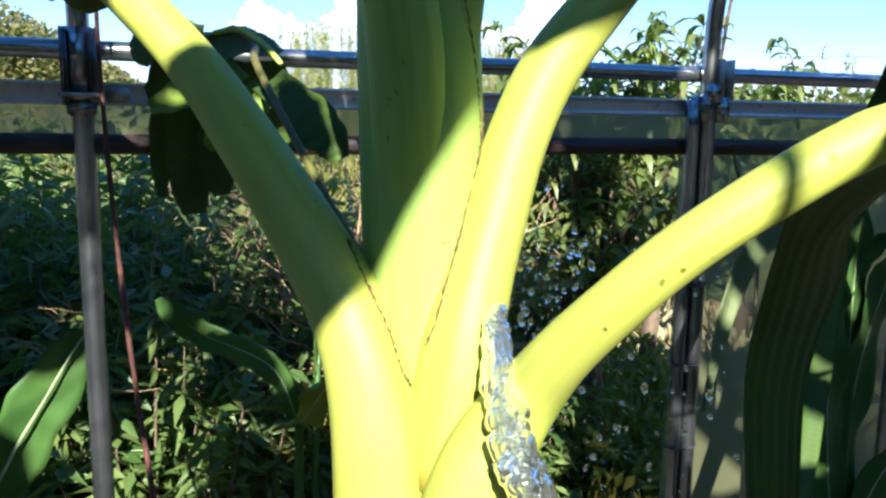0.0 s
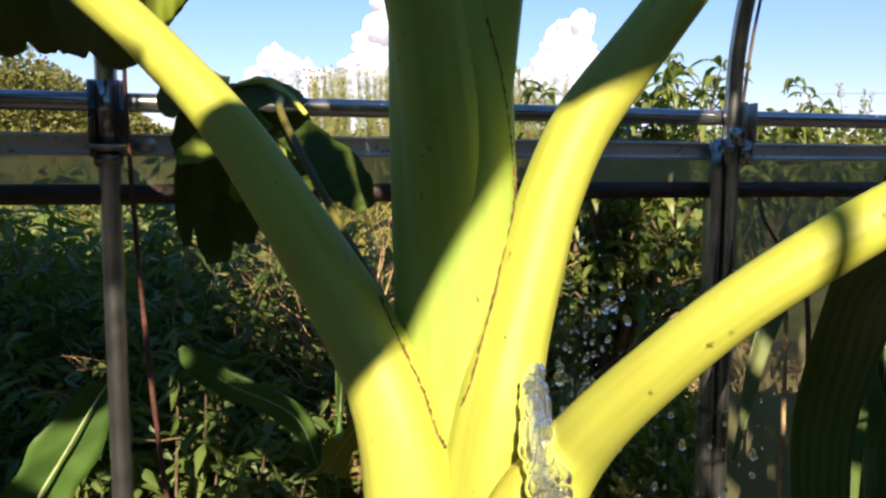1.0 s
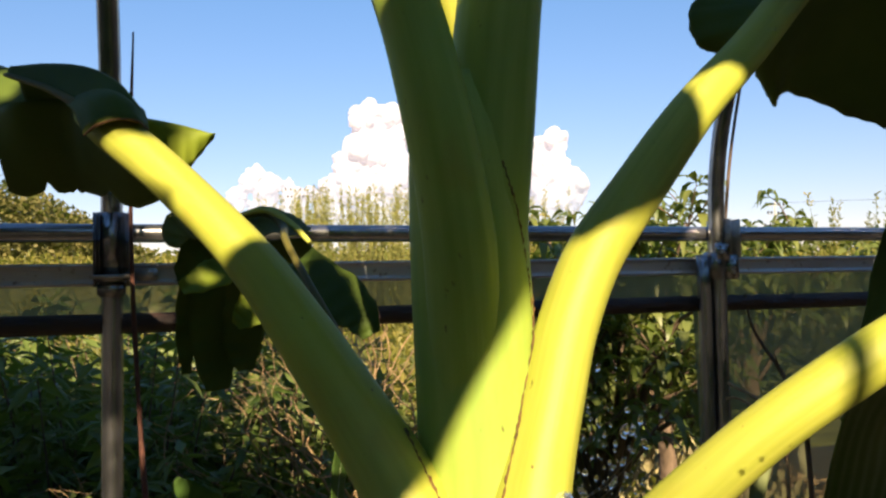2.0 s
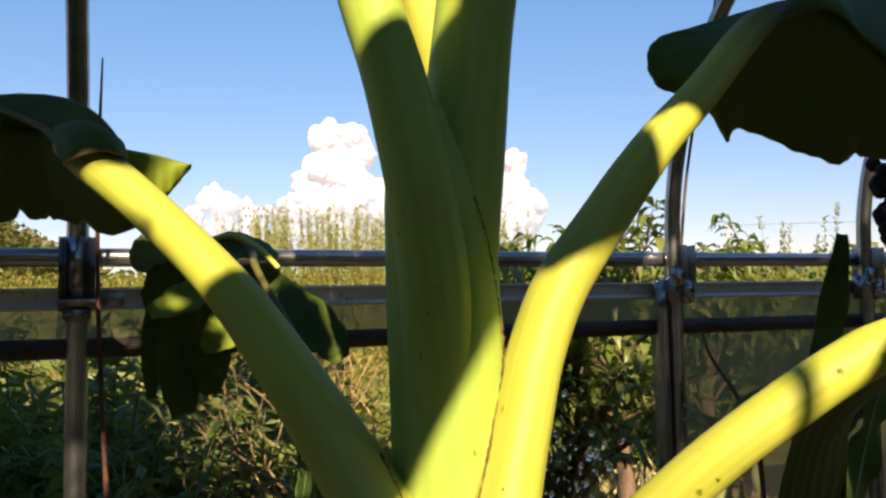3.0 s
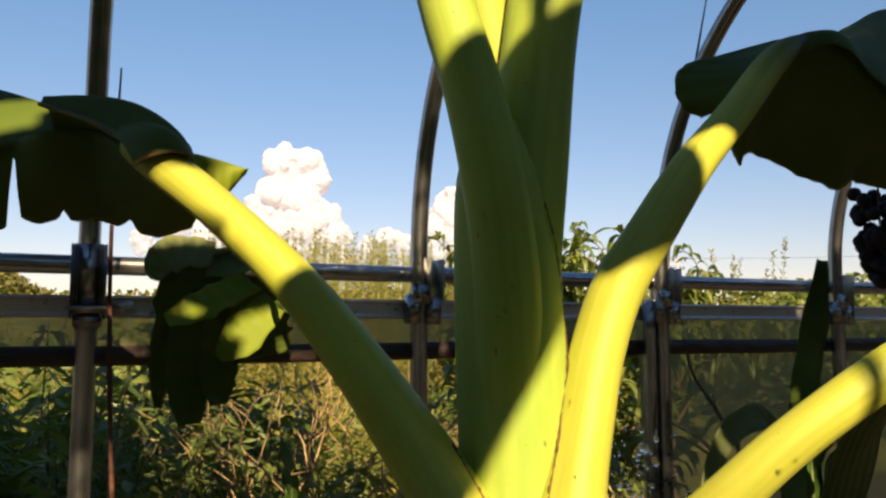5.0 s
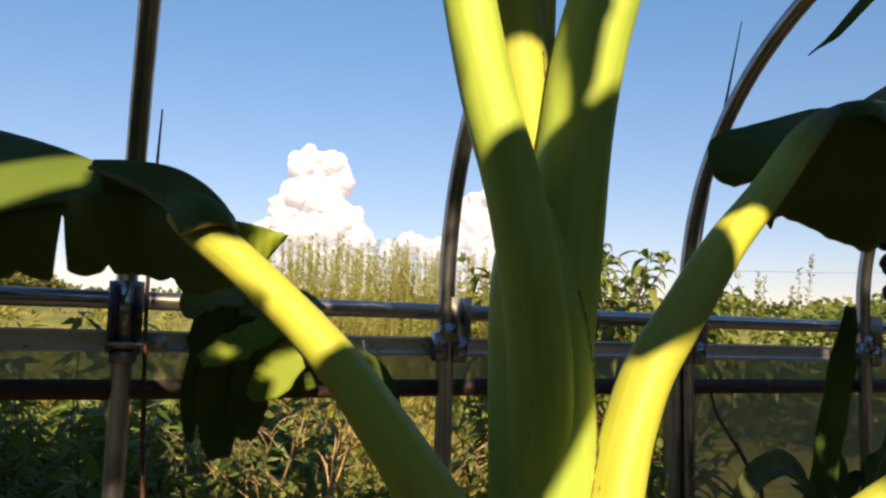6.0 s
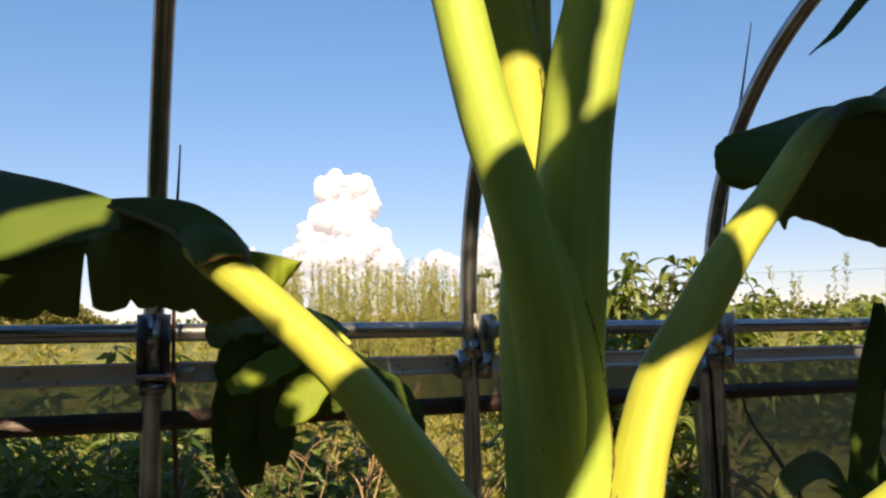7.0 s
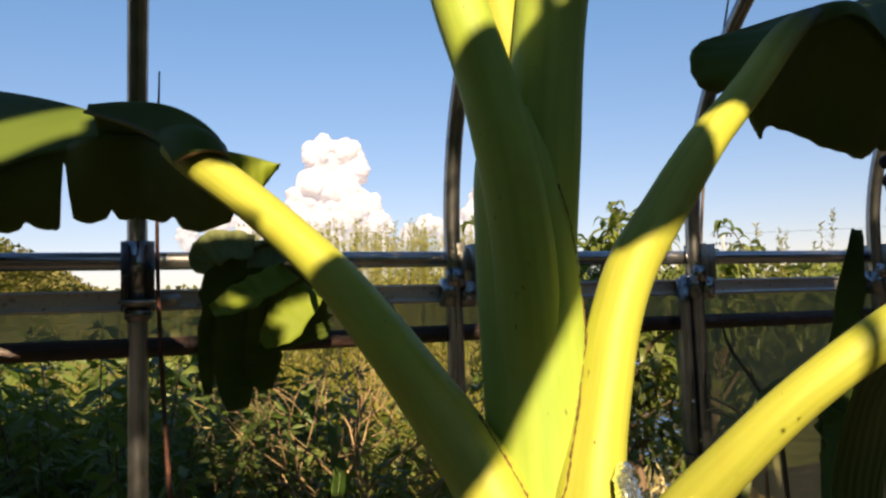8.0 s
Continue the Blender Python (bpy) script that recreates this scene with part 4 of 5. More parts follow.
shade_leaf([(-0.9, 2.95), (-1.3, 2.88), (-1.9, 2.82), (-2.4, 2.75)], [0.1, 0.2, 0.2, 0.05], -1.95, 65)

tip = thing("hanging_leaf", (0.2, -0.73, 1.72), "narrow pointed dark leaf tip hanging from the crown", "leaf")
part("blade", blade_mesh("blade", [(0.32, -0.76, 1.95), (0.2, -0.73, 1.72), (0.098, -0.696, 1.579), (0.066, -0.68, 1.541)], [0.03, 0.022, 0.012, 0.001], (1, -30, -40), (1, -30, -40), BANANA, n=24, m=4, ripple=0.0005), BANANA, tip)
tip = thing("hanging_leaf", (-0.06, -0.58, 1.68), "small dark leaf tip behind the upright stalk", "leaf")
part("blade", blade_mesh("blade", [(-0.02, -0.57, 1.95), (-0.05, -0.58, 1.76), (-0.075, -0.59, 1.66), (-0.09, -0.592, 1.60)], [0.03, 0.025, 0.018, 0.004], (1, -30, -40), (1, -30, -40), BANANA, n=24, m=4, ripple=0.0005), BANANA, tip)
tip = thing("hanging_leaf", (-0.20, -0.6, 1.68), "small dark leaf tip between the upright stalks", "leaf")
part("blade", blade_mesh("blade", [(-0.23, -0.59, 1.95), (-0.215, -0.598, 1.74), (-0.196, -0.60, 1.62), (-0.176, -0.60, 1.558)], [0.03, 0.025, 0.018, 0.003], (1, -30, -40), (1, -30, -40), BANANA, n=24, m=4, ripple=0.0005), BANANA, tip)


# ---- young banana plant by the wall, its leaf hanging in torn strips ----
young = thing("young_banana_plant", (-0.14, -0.55, 0.0), "young banana plant whose dark leaf hangs in torn strips", "banana plant")
# dark skin carries this stalk's shade; the bright midrib piece, its sunlit stripe
y_pet = part("petiole", tube([(-0.14, -0.55, -0.03, 0.03), (-0.14, -0.55, 0.4, 0.022), (-0.155, -0.53, 0.85, 0.010), (-0.20, -0.47, 1.03, 0.005), (-0.255, -0.40, 1.155, 0.0042), (-0.292, -0.25, 1.268, 0.0045), (-0.284, -0.14, 1.302, 0.0055), (-0.30, -0.10, 1.321, 0.0055), (-0.33, -0.08, 1.318, 0.004), (-0.37, -0.06, 1.30, 0.002)], 70, 14, 0.1, uv=True), MIDRIB, young, "arching brown-green stalk, coloured dark for its shade")
part("midrib", tube([(-0.258, -0.190, 1.278, 0.003), (-0.274, -0.146, 1.304, 0.0045), (-0.30, -0.106, 1.325, 0.0045), (-0.33, -0.085, 1.322, 0.003)], 24, 10, uv=True), SUNLIT_RIB, y_pet, "sunlit yellow-green stretch of midrib")


def ribbon(parent, centre, half, face=(0, -1, 0.1), fold=0.004, label="", seed=1, mat=None, name="leaf_strip"):
    """A torn strip of blade that turns its flat side to face."""
    pts, w = spline(centre, 13), spline([[h] for h in half], 13)
    rg = random.Random(seed)
    t = np.gradient(pts, axis=0)
    side = np.cross(t, np.array(face, float))
    side /= np.linalg.norm(side, axis=1)[:, None]
    out = np.cross(side, t / np.linalg.norm(t, axis=1)[:, None])
    jag = np.array([[rg.uniform(0.9, 1.12)] for _ in pts])
    return loft(name, parent, [pts - side * w * jag, pts - out * fold, pts + side * w * jag[::-1]], mat or YOUNG_SUNLIT, label, n=34, m=8, ripple=0.002, seed=seed)


# pale grey-green stands in for the sheen on the next two lobes
ribbon(y_pet, [(-0.345, -0.08, 1.314), (-0.385, -0.075, 1.318), (-0.413, -0.07, 1.302), (-0.420, -0.07, 1.277)], (0.020, 0.026, 0.023, 0.006), (0.1, -1, 0.5), label="grey-green drooping lobe", seed=1, mat=DUSTY_SHEEN)
ribbon(y_pet, [(-0.262, -0.155, 1.293), (-0.285, -0.115, 1.305), (-0.315, -0.09, 1.308), (-0.355, -0.07, 1.300)], (0.016, 0.028, 0.030, 0.02), (0.2, -1, 0.6), seed=2, mat=DUSTY_SHEEN)
# sunlight painted into the next two strips' brighter colour; shade into the dark ones
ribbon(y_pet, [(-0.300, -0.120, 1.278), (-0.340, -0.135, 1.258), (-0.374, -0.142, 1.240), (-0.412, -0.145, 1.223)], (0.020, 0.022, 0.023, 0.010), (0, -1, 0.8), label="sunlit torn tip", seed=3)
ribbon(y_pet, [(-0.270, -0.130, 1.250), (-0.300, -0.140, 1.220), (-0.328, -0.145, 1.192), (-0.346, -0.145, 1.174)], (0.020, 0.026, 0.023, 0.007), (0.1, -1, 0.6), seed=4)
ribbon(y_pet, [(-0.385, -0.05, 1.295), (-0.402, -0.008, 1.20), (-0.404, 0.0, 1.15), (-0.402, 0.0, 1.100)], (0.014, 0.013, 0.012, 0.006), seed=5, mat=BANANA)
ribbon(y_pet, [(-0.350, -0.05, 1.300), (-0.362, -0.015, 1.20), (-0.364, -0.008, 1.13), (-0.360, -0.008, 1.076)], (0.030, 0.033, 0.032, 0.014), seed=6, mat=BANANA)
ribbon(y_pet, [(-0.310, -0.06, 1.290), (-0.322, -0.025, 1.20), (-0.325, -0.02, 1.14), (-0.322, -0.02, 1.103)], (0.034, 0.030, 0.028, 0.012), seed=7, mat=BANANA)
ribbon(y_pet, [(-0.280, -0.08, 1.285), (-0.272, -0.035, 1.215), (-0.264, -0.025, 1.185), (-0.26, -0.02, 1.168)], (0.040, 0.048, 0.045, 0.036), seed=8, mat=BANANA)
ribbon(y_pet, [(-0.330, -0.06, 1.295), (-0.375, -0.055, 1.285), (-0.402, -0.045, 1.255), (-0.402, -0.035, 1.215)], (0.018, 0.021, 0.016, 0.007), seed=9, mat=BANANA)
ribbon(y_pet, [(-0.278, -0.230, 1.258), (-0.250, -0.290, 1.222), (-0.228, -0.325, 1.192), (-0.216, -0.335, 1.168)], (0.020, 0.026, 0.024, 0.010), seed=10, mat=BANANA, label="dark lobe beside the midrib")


def strap_leaf(name, parent, rib, width, mat, rib_mat, label, twist=(20, -15), seed=1, rr=0.0022, prof=None, facing=None, ripple=0.01):
    n = len(rib)
    prof = prof or [width * (0.45 + 0.55 * math.sin(math.pi * min(1.0, 0.25 + 0.75 * i / (n - 1)))) if i < n - 1 else 0.002 for i in range(n)]
    ob = add_blade(name, parent, rib, prof, (1.0, facing or twist[0], facing or twist[1]), (1.0, -facing if facing else twist[0], -facing if facing else twist[1]), mat, label, seed=seed, ripple=ripple, n=36, m=5)
    pts = spline(rib, 30)
    part("midrib", tube([(x, y, z + 0.0005, rr * (1 - 0.8 * i / 29)) for i, (x, y, z) in enumerate(pts)], 40, 6), rib_mat, ob, "pale midrib")
    return ob


def leafy_plant(name, base, top, label, category, leaves, stalk=0.011, group=""):
    th = thing(name, (*base, 0), label, category, group)
    part("stalk", tube([(base[0], base[1], -0.03, stalk * 1.2), (base[0], base[1], top * 0.5, stalk), (base[0] + 0.01, base[1], top, stalk * 0.5)], 16, 10), CORN, th)
    for i, (rib, width) in enumerate(leaves):
        strap_leaf("leaf", th, rib, width, CORN, CORN_RIB, "", seed=20 + i)
    return th


# corn plants inside by the film wall and outside by the hoop
leafy_plant("corn_plant", (0.72, -0.16), 1.05, "corn plant with long striped green leaves", "corn", [
    ([(0.72, -0.16, 0.55), (0.73, -0.17, 0.8), (0.76, -0.19, 0.98), (0.80, -0.2, 1.08), (0.86, -0.2, 1.12)], 0.035),
    ([(0.72, -0.16, 0.45), (0.66, -0.18, 0.7), (0.63, -0.2, 0.9), (0.60, -0.21, 1.0), (0.55, -0.22, 1.03)], 0.035),
    ([(0.72, -0.16, 0.4), (0.78, -0.2, 0.62), (0.87, -0.24, 0.72), (0.95, -0.26, 0.70), (1.0, -0.27, 0.6)], 0.04),
    ([(0.72, -0.16, 0.3), (0.66, -0.22, 0.5), (0.58, -0.26, 0.6), (0.52, -0.3, 0.55), (0.48, -0.32, 0.45)], 0.04),
    ([(0.72, -0.16, 0.7), (0.70, -0.17, 0.95), (0.69, -0.18, 1.12), (0.68, -0.19, 1.2)], 0.025)], group="corn plants")
leafy_plant("corn_plant", (-0.72, 0.40), 0.6, "corn plant with broad leaves and white midribs outside the hoops", "corn", [
    ([(-0.72, 0.40, 0.35), (-0.66, 0.38, 0.48), (-0.56, 0.37, 0.56), (-0.46, 0.36, 0.58), (-0.38, 0.35, 0.53)], 0.04),
    ([(-0.72, 0.40, 0.30), (-0.8, 0.38, 0.46), (-0.9, 0.36, 0.5), (-1.0, 0.33, 0.45)], 0.05)], group="corn plants")
leafy_plant("corn_plant", (-0.68, 0.20), 0.5, "corn plant with one broad leaf and white midrib", "corn", [
    ([(-0.68, 0.20, 0.35), (-0.63, 0.13, 0.50), (-0.68, 0.06, 0.60), (-0.76, 0.02, 0.64)], 0.035)], group="corn plants")

CORN_RISING = [(-0.68, 0.20, 0.35), (-0.70, 0.15, 0.55), (-0.640, 0.12, 0.690), (-0.590, 0.12, 0.775), (-0.548, 0.13, 0.845), (-0.520, 0.13, 0.885)]
rising = ribbon(bpy.data.objects["corn_plant.002"], CORN_RISING, (0.020, 0.042, 0.048, 0.046, 0.034, 0.004), (0.35, -1, 0.25), 0.006, "broad leaf with a white midrib", 25, CORN, "leaf")
part("midrib", tube([(x, y - 0.009, z, 0.0034 - 0.0004 * i) for i, (x, y, z) in enumerate(CORN_RISING)], 40, 8), CORN_RIB, rising, "white midrib")

# broad dark leaf standing by the film wall
dark = thing("broad_leaf_plant", (0.33, -0.42, 0.0), "tall broad dark green leaf rising beside the film wall", "plant")
part("stalk", tube([(0.33, -0.42, -0.03, 0.018), (0.335, -0.42, 0.3, 0.014), (0.35, -0.41, 0.5, 0.01)], 12, 12), CORN, dark)
ribbon(dark, [(0.35, -0.41, 0.48), (0.52, -0.28, 0.75), (0.597, -0.22, 0.965), (0.620, -0.22, 1.057), (0.650, -0.22, 1.170), (0.674, -0.22, 1.252), (0.692, -0.22, 1.333)], (0.018, 0.021, 0.023, 0.024, 0.025, 0.021, 0.010), (-0.45, -1, 0.1), 0.006, "narrow dark upright blade", 31, BANANA, "leaf")

# arching strap leaf in front of the side post
low = thing("corn_plant", (0.66, -0.15, 0.0), "corn plant with one dusty strap leaf arching over", "corn", "corn plants")
part("stalk", tube([(0.66, -0.15, -0.03, 0.012), (0.66, -0.15, 0.5, 0.009), (0.655, -0.155, 0.92, 0.006)], 12, 10), CORN, low)
strap = ribbon(low, [(0.655, -0.155, 0.90), (0.640, -0.16, 1.005), (0.600, -0.16, 1.052), (0.541, -0.16, 1.047), (0.487, -0.165, 1.005), (0.450, -0.17, 0.930), (0.425, -0.175, 0.850), (0.402, -0.18, 0.760)], (0.012, 0.018, 0.022, 0.023, 0.022, 0.019, 0.014, 0.003), (0.25, -1, 0.35), 0.005, "dusty arching strap leaf", 41, DUSTY_SHEEN, "leaf")
ribbon(low, [(0.655, -0.15, 0.80), (0.69, -0.17, 0.95), (0.735, -0.18, 1.02), (0.79, -0.18, 1.02)], (0.010, 0.018, 0.016, 0.003), (0, -1, 0.4), 0.005, "", 43, CORN, "leaf")

# broad leaves outside, low between the hoops
mid = thing("broad_leaf_plant", (-0.2, 0.12, 0.0), "low plant with broad bluish green leaves beside the hoops", "plant")
part("stalk", tube([(-0.2, 0.12, -0.03, 0.014), (-0.2, 0.12, 0.4, 0.010), (-0.2, 0.1, 0.72, 0.007)], 12, 10), CORN, mid)
strap_leaf("leaf", mid, [(-0.2, 0.1, 0.7), (-0.245, 0.08, 0.81), (-0.345, 0.12, 0.861), (-0.383, 0.12, 0.893), (-0.42, 0.12, 0.925)], 0.03, CORN, CORN_RIB, "", seed=51, facing=60, ripple=0.002, prof=[0.010, 0.020, 0.022, 0.022, 0.010])
strap_leaf("leaf", mid, [(-0.2, 0.1, 0.7), (-0.15, 0.0, 0.82), (-0.12, -0.05, 0.83), (-0.08, -0.1, 0.78)], 0.05, YOUNG_SUNLIT, CORN_RIB, "", (20, -30), 52)
tall = thing("broad_leaf_plant", (-0.12, 0.42, 0.0), "upright light green leaf among the weeds", "plant")
part("stalk", tube([(-0.12, 0.42, -0.03, 0.012), (-0.12, 0.42, 0.4, 0.009), (-0.11, 0.43, 0.7, 0.006)], 12, 10), CORN, tall)
strap_leaf("leaf", tall, [(-0.11, 0.43, 0.68), (-0.10, 0.44, 0.8), (-0.085, 0.46, 0.89), (-0.11, 0.46, 0.985)], 0.035, CORN, CORN_RIB, "", seed=53, facing=50, ripple=0.003, prof=[0.012, 0.03, 0.034, 0.008])


# ---- twigs ----
def twigs(name, base, label, rows, mat, category="twig"):
    th = thing(name, base, label, category)
    for r in rows:
        part("twig", tube(r, 16, 6, lumps=0.3), mat, th)


twigs("bare_twig", (0.66, -0.08, 0.0), "thin dark bare twig leaning against the film", [
    [(0.66, -0.08, 0.0, 0.005), (0.645, -0.06, 0.9, 0.0045), (0.637, -0.03, 1.02, 0.004), (0.60, 0.015, 1.12, 0.003), (0.585, 0.02, 1.19, 0.002)],
    [(0.637, -0.03, 1.02, 0.002), (0.61, -0.04, 1.045, 0.0015), (0.595, -0.04, 1.085, 0.001)]], BARK)
twigs("dry_stalks", (0.56, -0.1, 0.0), "pale dry broken stalks beside the post", [
    [(0.56, -0.1, 0.0, 0.004), (0.56, -0.1, 0.9, 0.004), (0.54, -0.084, 0.995, 0.0035), (0.50, -0.03, 1.037, 0.003)],
    [(0.545, -0.09, 0.98, 0.003), (0.50, -0.06, 1.012, 0.0025), (0.488, -0.04, 1.012, 0.002)]], DRY)


# ---- weeds and trees outside ----
def bush(base, radius, top, stems, leaf, mat, label, seed, name="weed_bush", width=0.27, droop=0.5, per=6, nodes=13, category="bush", group="weed bushes", leaf_label=""):
    rg = np.random.default_rng(seed)
    stems = int(stems * 1.7)
    z0 = height(*base)
    th = thing(name, (*base, z0), label, category, group)
    tubes, places, ways = [], [], []
    for _ in range(stems):
        a, r = rg.uniform(0, 2 * math.pi), radius * math.sqrt(rg.uniform(0, 1))
        foot = np.array((base[0] + 0.35 * r * math.cos(a), base[1] + 0.35 * r * math.sin(a), z0))
        end = np.array((base[0] + r * math.cos(a), base[1] + r * math.sin(a), z0 + top * rg.uniform(0.62, 1.0) * (1 - 0.25 * (r / radius) ** 2)))
        knee = foot * 0.5 + end * 0.5 + np.array((0, 0, 0.08 * top)) + rg.normal(0, 0.02, 3)
        rows = [(*foot, 0.0045), (*knee, 0.0035), (*end, 0.0012)]
        tubes.append(tube(rows, 7, 5, caps=False))
        line = spline([foot, knee, end], nodes * 2)[3:]
        for q in line[:: 2]:
            spin = rg.uniform(0, 6.28)
            for j in range(per):
                b = spin + j * 2 * math.pi / per + rg.normal(0, 0.25)
                places.append(q + rg.normal(0, 0.006, 3))
                ways.append((math.cos(b), math.sin(b), rg.uniform(-0.7, 1.0)))
    tagged(part("stems", joined(*tubes), BARK, th), kind="stuff")
    v, f = leaf_cards(rg, places, ways, leaf, leaf * width, droop)
    me = array_mesh("foliage", v, f, mat)
    tagged(part("foliage", me, mat, th, leaf_label), kind="stuff")
    return th


WEED = "dense dark green weed with narrow pointed leaves"
bush((-0.62, 0.95), 0.55, 1.32, 58, 0.075, BUSH, WEED, 1)
bush((-0.15, 1.05), 0.45, 1.2, 34, 0.07, BUSH, WEED, 2)
bush((-1.25, 1.3), 0.6, 1.38, 40, 0.075, BUSH, WEED, 3)
bush((-0.45, 0.45), 0.30, 0.9, 30, 0.07, BUSH, WEED, 4)
bush((-0.95, 0.55), 0.35, 0.95, 26, 0.07, BUSH, WEED, 5)
bush((0.15, 0.55), 0.28, 0.62, 26, 0.07, BUSH, WEED, 6)
bush((0.55, 0.75), 0.28, 0.55, 22, 0.07, BUSH, WEED, 7)
bush((-0.5, 1.9), 0.7, 1.3, 85, 0.09, BUSH, WEED, 8)
bush((-1.6, 2.2), 0.8, 1.4, 70, 0.09, BUSH, WEED, 9)
bush((0.35, 2.4), 0.6, 0.9, 34, 0.09, GRASS, "sunlit yellow-green weed with narrow leaves", 10)
bush((0.2, 1.6), 0.45, 1.05, 34, 0.08, PEACH, "sunlit green weed with narrow leaves", 11)
bush((2.6, 3.4), 1.0, 1.0, 46, 0.10, BUSH, WEED, 12)
bush((3.5, 6.8), 0.45, 1.85, 40, 0.10, GRASS, "rounded yellow-brown shrub in the field", 15)


# unseen dark bushes, added to cut the light bounced up from the floor
for i, (x, y) in enumerate(((-1.5, -1.9), (-0.7, -2.6), (0.9, -1.5), (1.5, -2.2), (-1.9, -0.6), (-0.3, -3.3), (1.1, -3.0))):
    bush((x, y), 0.5, 0.95, 26, 0.12, DENSE, "unseen leafy bush added to cut light bouncing off the floor", 30 + i, name="unseen_bush", category="plant", group="crop plants")


def dry_brush(base, seed):
    rg = np.random.default_rng(seed)
    th = thing("dry_brush", (*base, 0), "bare pale dead shrub with forking twigs", "dead shrub")

    def grow(made, p, way, ln, r, depth):
        q = p + way * ln
        k = (p + q) / 2 + rg.normal(0, 0.012, 3)
        made.append(tube([(*p, r), (*k, r * 0.85), (*q, r * 0.6)], 6, 5, caps=False))
        if depth:
            for _ in range(2 if depth < 4 else 3):
                w = way + rg.normal(0, 0.42, 3)
                w[2] = abs(w[2]) * 0.9 + 0.1
                grow(made, q, w / np.linalg.norm(w), ln * rg.uniform(0.6, 0.85), r * 0.6, depth - 1)

    for k in range(5):
        w = np.array((rg.uniform(-0.35, 0.35), rg.uniform(-0.3, 0.3), 1.0))
        made = []
        grow(made, np.array((base[0] + rg.uniform(-0.1, 0.1), base[1] + rg.uniform(-0.1, 0.1), 0.0)), w / np.linalg.norm(w), 0.40, 0.0115, 5)
        part("branch", joined(*made), DRY, th)


dry_brush((0.06, 0.85), 3)
bush((-0.02, 0.72), 0.26, 0.72, 20, 0.06, GRASS, "sunlit yellow-green weed with narrow leaves", 13)
bush((0.3, 0.95), 0.28, 0.75, 20, 0.07, PEACH, "sunlit green weed with narrow leaves", 14)


def arching_leaves(rg, places, directions, length, width, droop=1.0):
    """Long leaves that arch over and hang, four steps each, folded along the rib."""
    n = len(places)
    p, d = np.array(places, float), np.array(directions, float)
    d /= np.linalg.norm(d, axis=1)[:, None]
    s = np.cross(d, (0, 0, 1.0)) + rg.normal(0, 0.25, (n, 3))
    s /= np.linalg.norm(s, axis=1)[:, None]
    ln, wd = (length * rg.uniform(0.6, 1.2, n))[:, None], (width * rg.uniform(0.75, 1.2, n))[:, None]
    dr = (droop * rg.uniform(0.5, 1.3, n))[:, None]
    rows, shares = [], (0.1, 0.8, 1.0, 0.7)
    for k in range(5):
        u = k / 4
        c = p + d * ln * u * (1 - 0.25 * dr * u) + np.array((0, 0, -1.0)) * ln * dr * 0.55 * u * u
        if k < 4:
            up = np.array((0, 0, 1.0)) * wd * 0.22 * shares[k]
            rows += [c - s * wd * shares[k] / 2 + up, c, c + s * wd * shares[k] / 2 + up]
        else:
            rows.append(c)
    v = np.stack(rows, 1).reshape(-1, 3)
    o = (np.arange(n) * 13)[:, None]
    tris = []
    for k in range(3):
        i = k * 3
        tris += [(i, i + 1, i + 4), (i, i + 4, i + 3), (i + 1, i + 2, i + 5), (i + 1, i + 5, i + 4)]
    tris += [(9, 10, 12), (10, 11, 12)]
    return v, np.concatenate([o + np.array(k) for k in tris], 0)


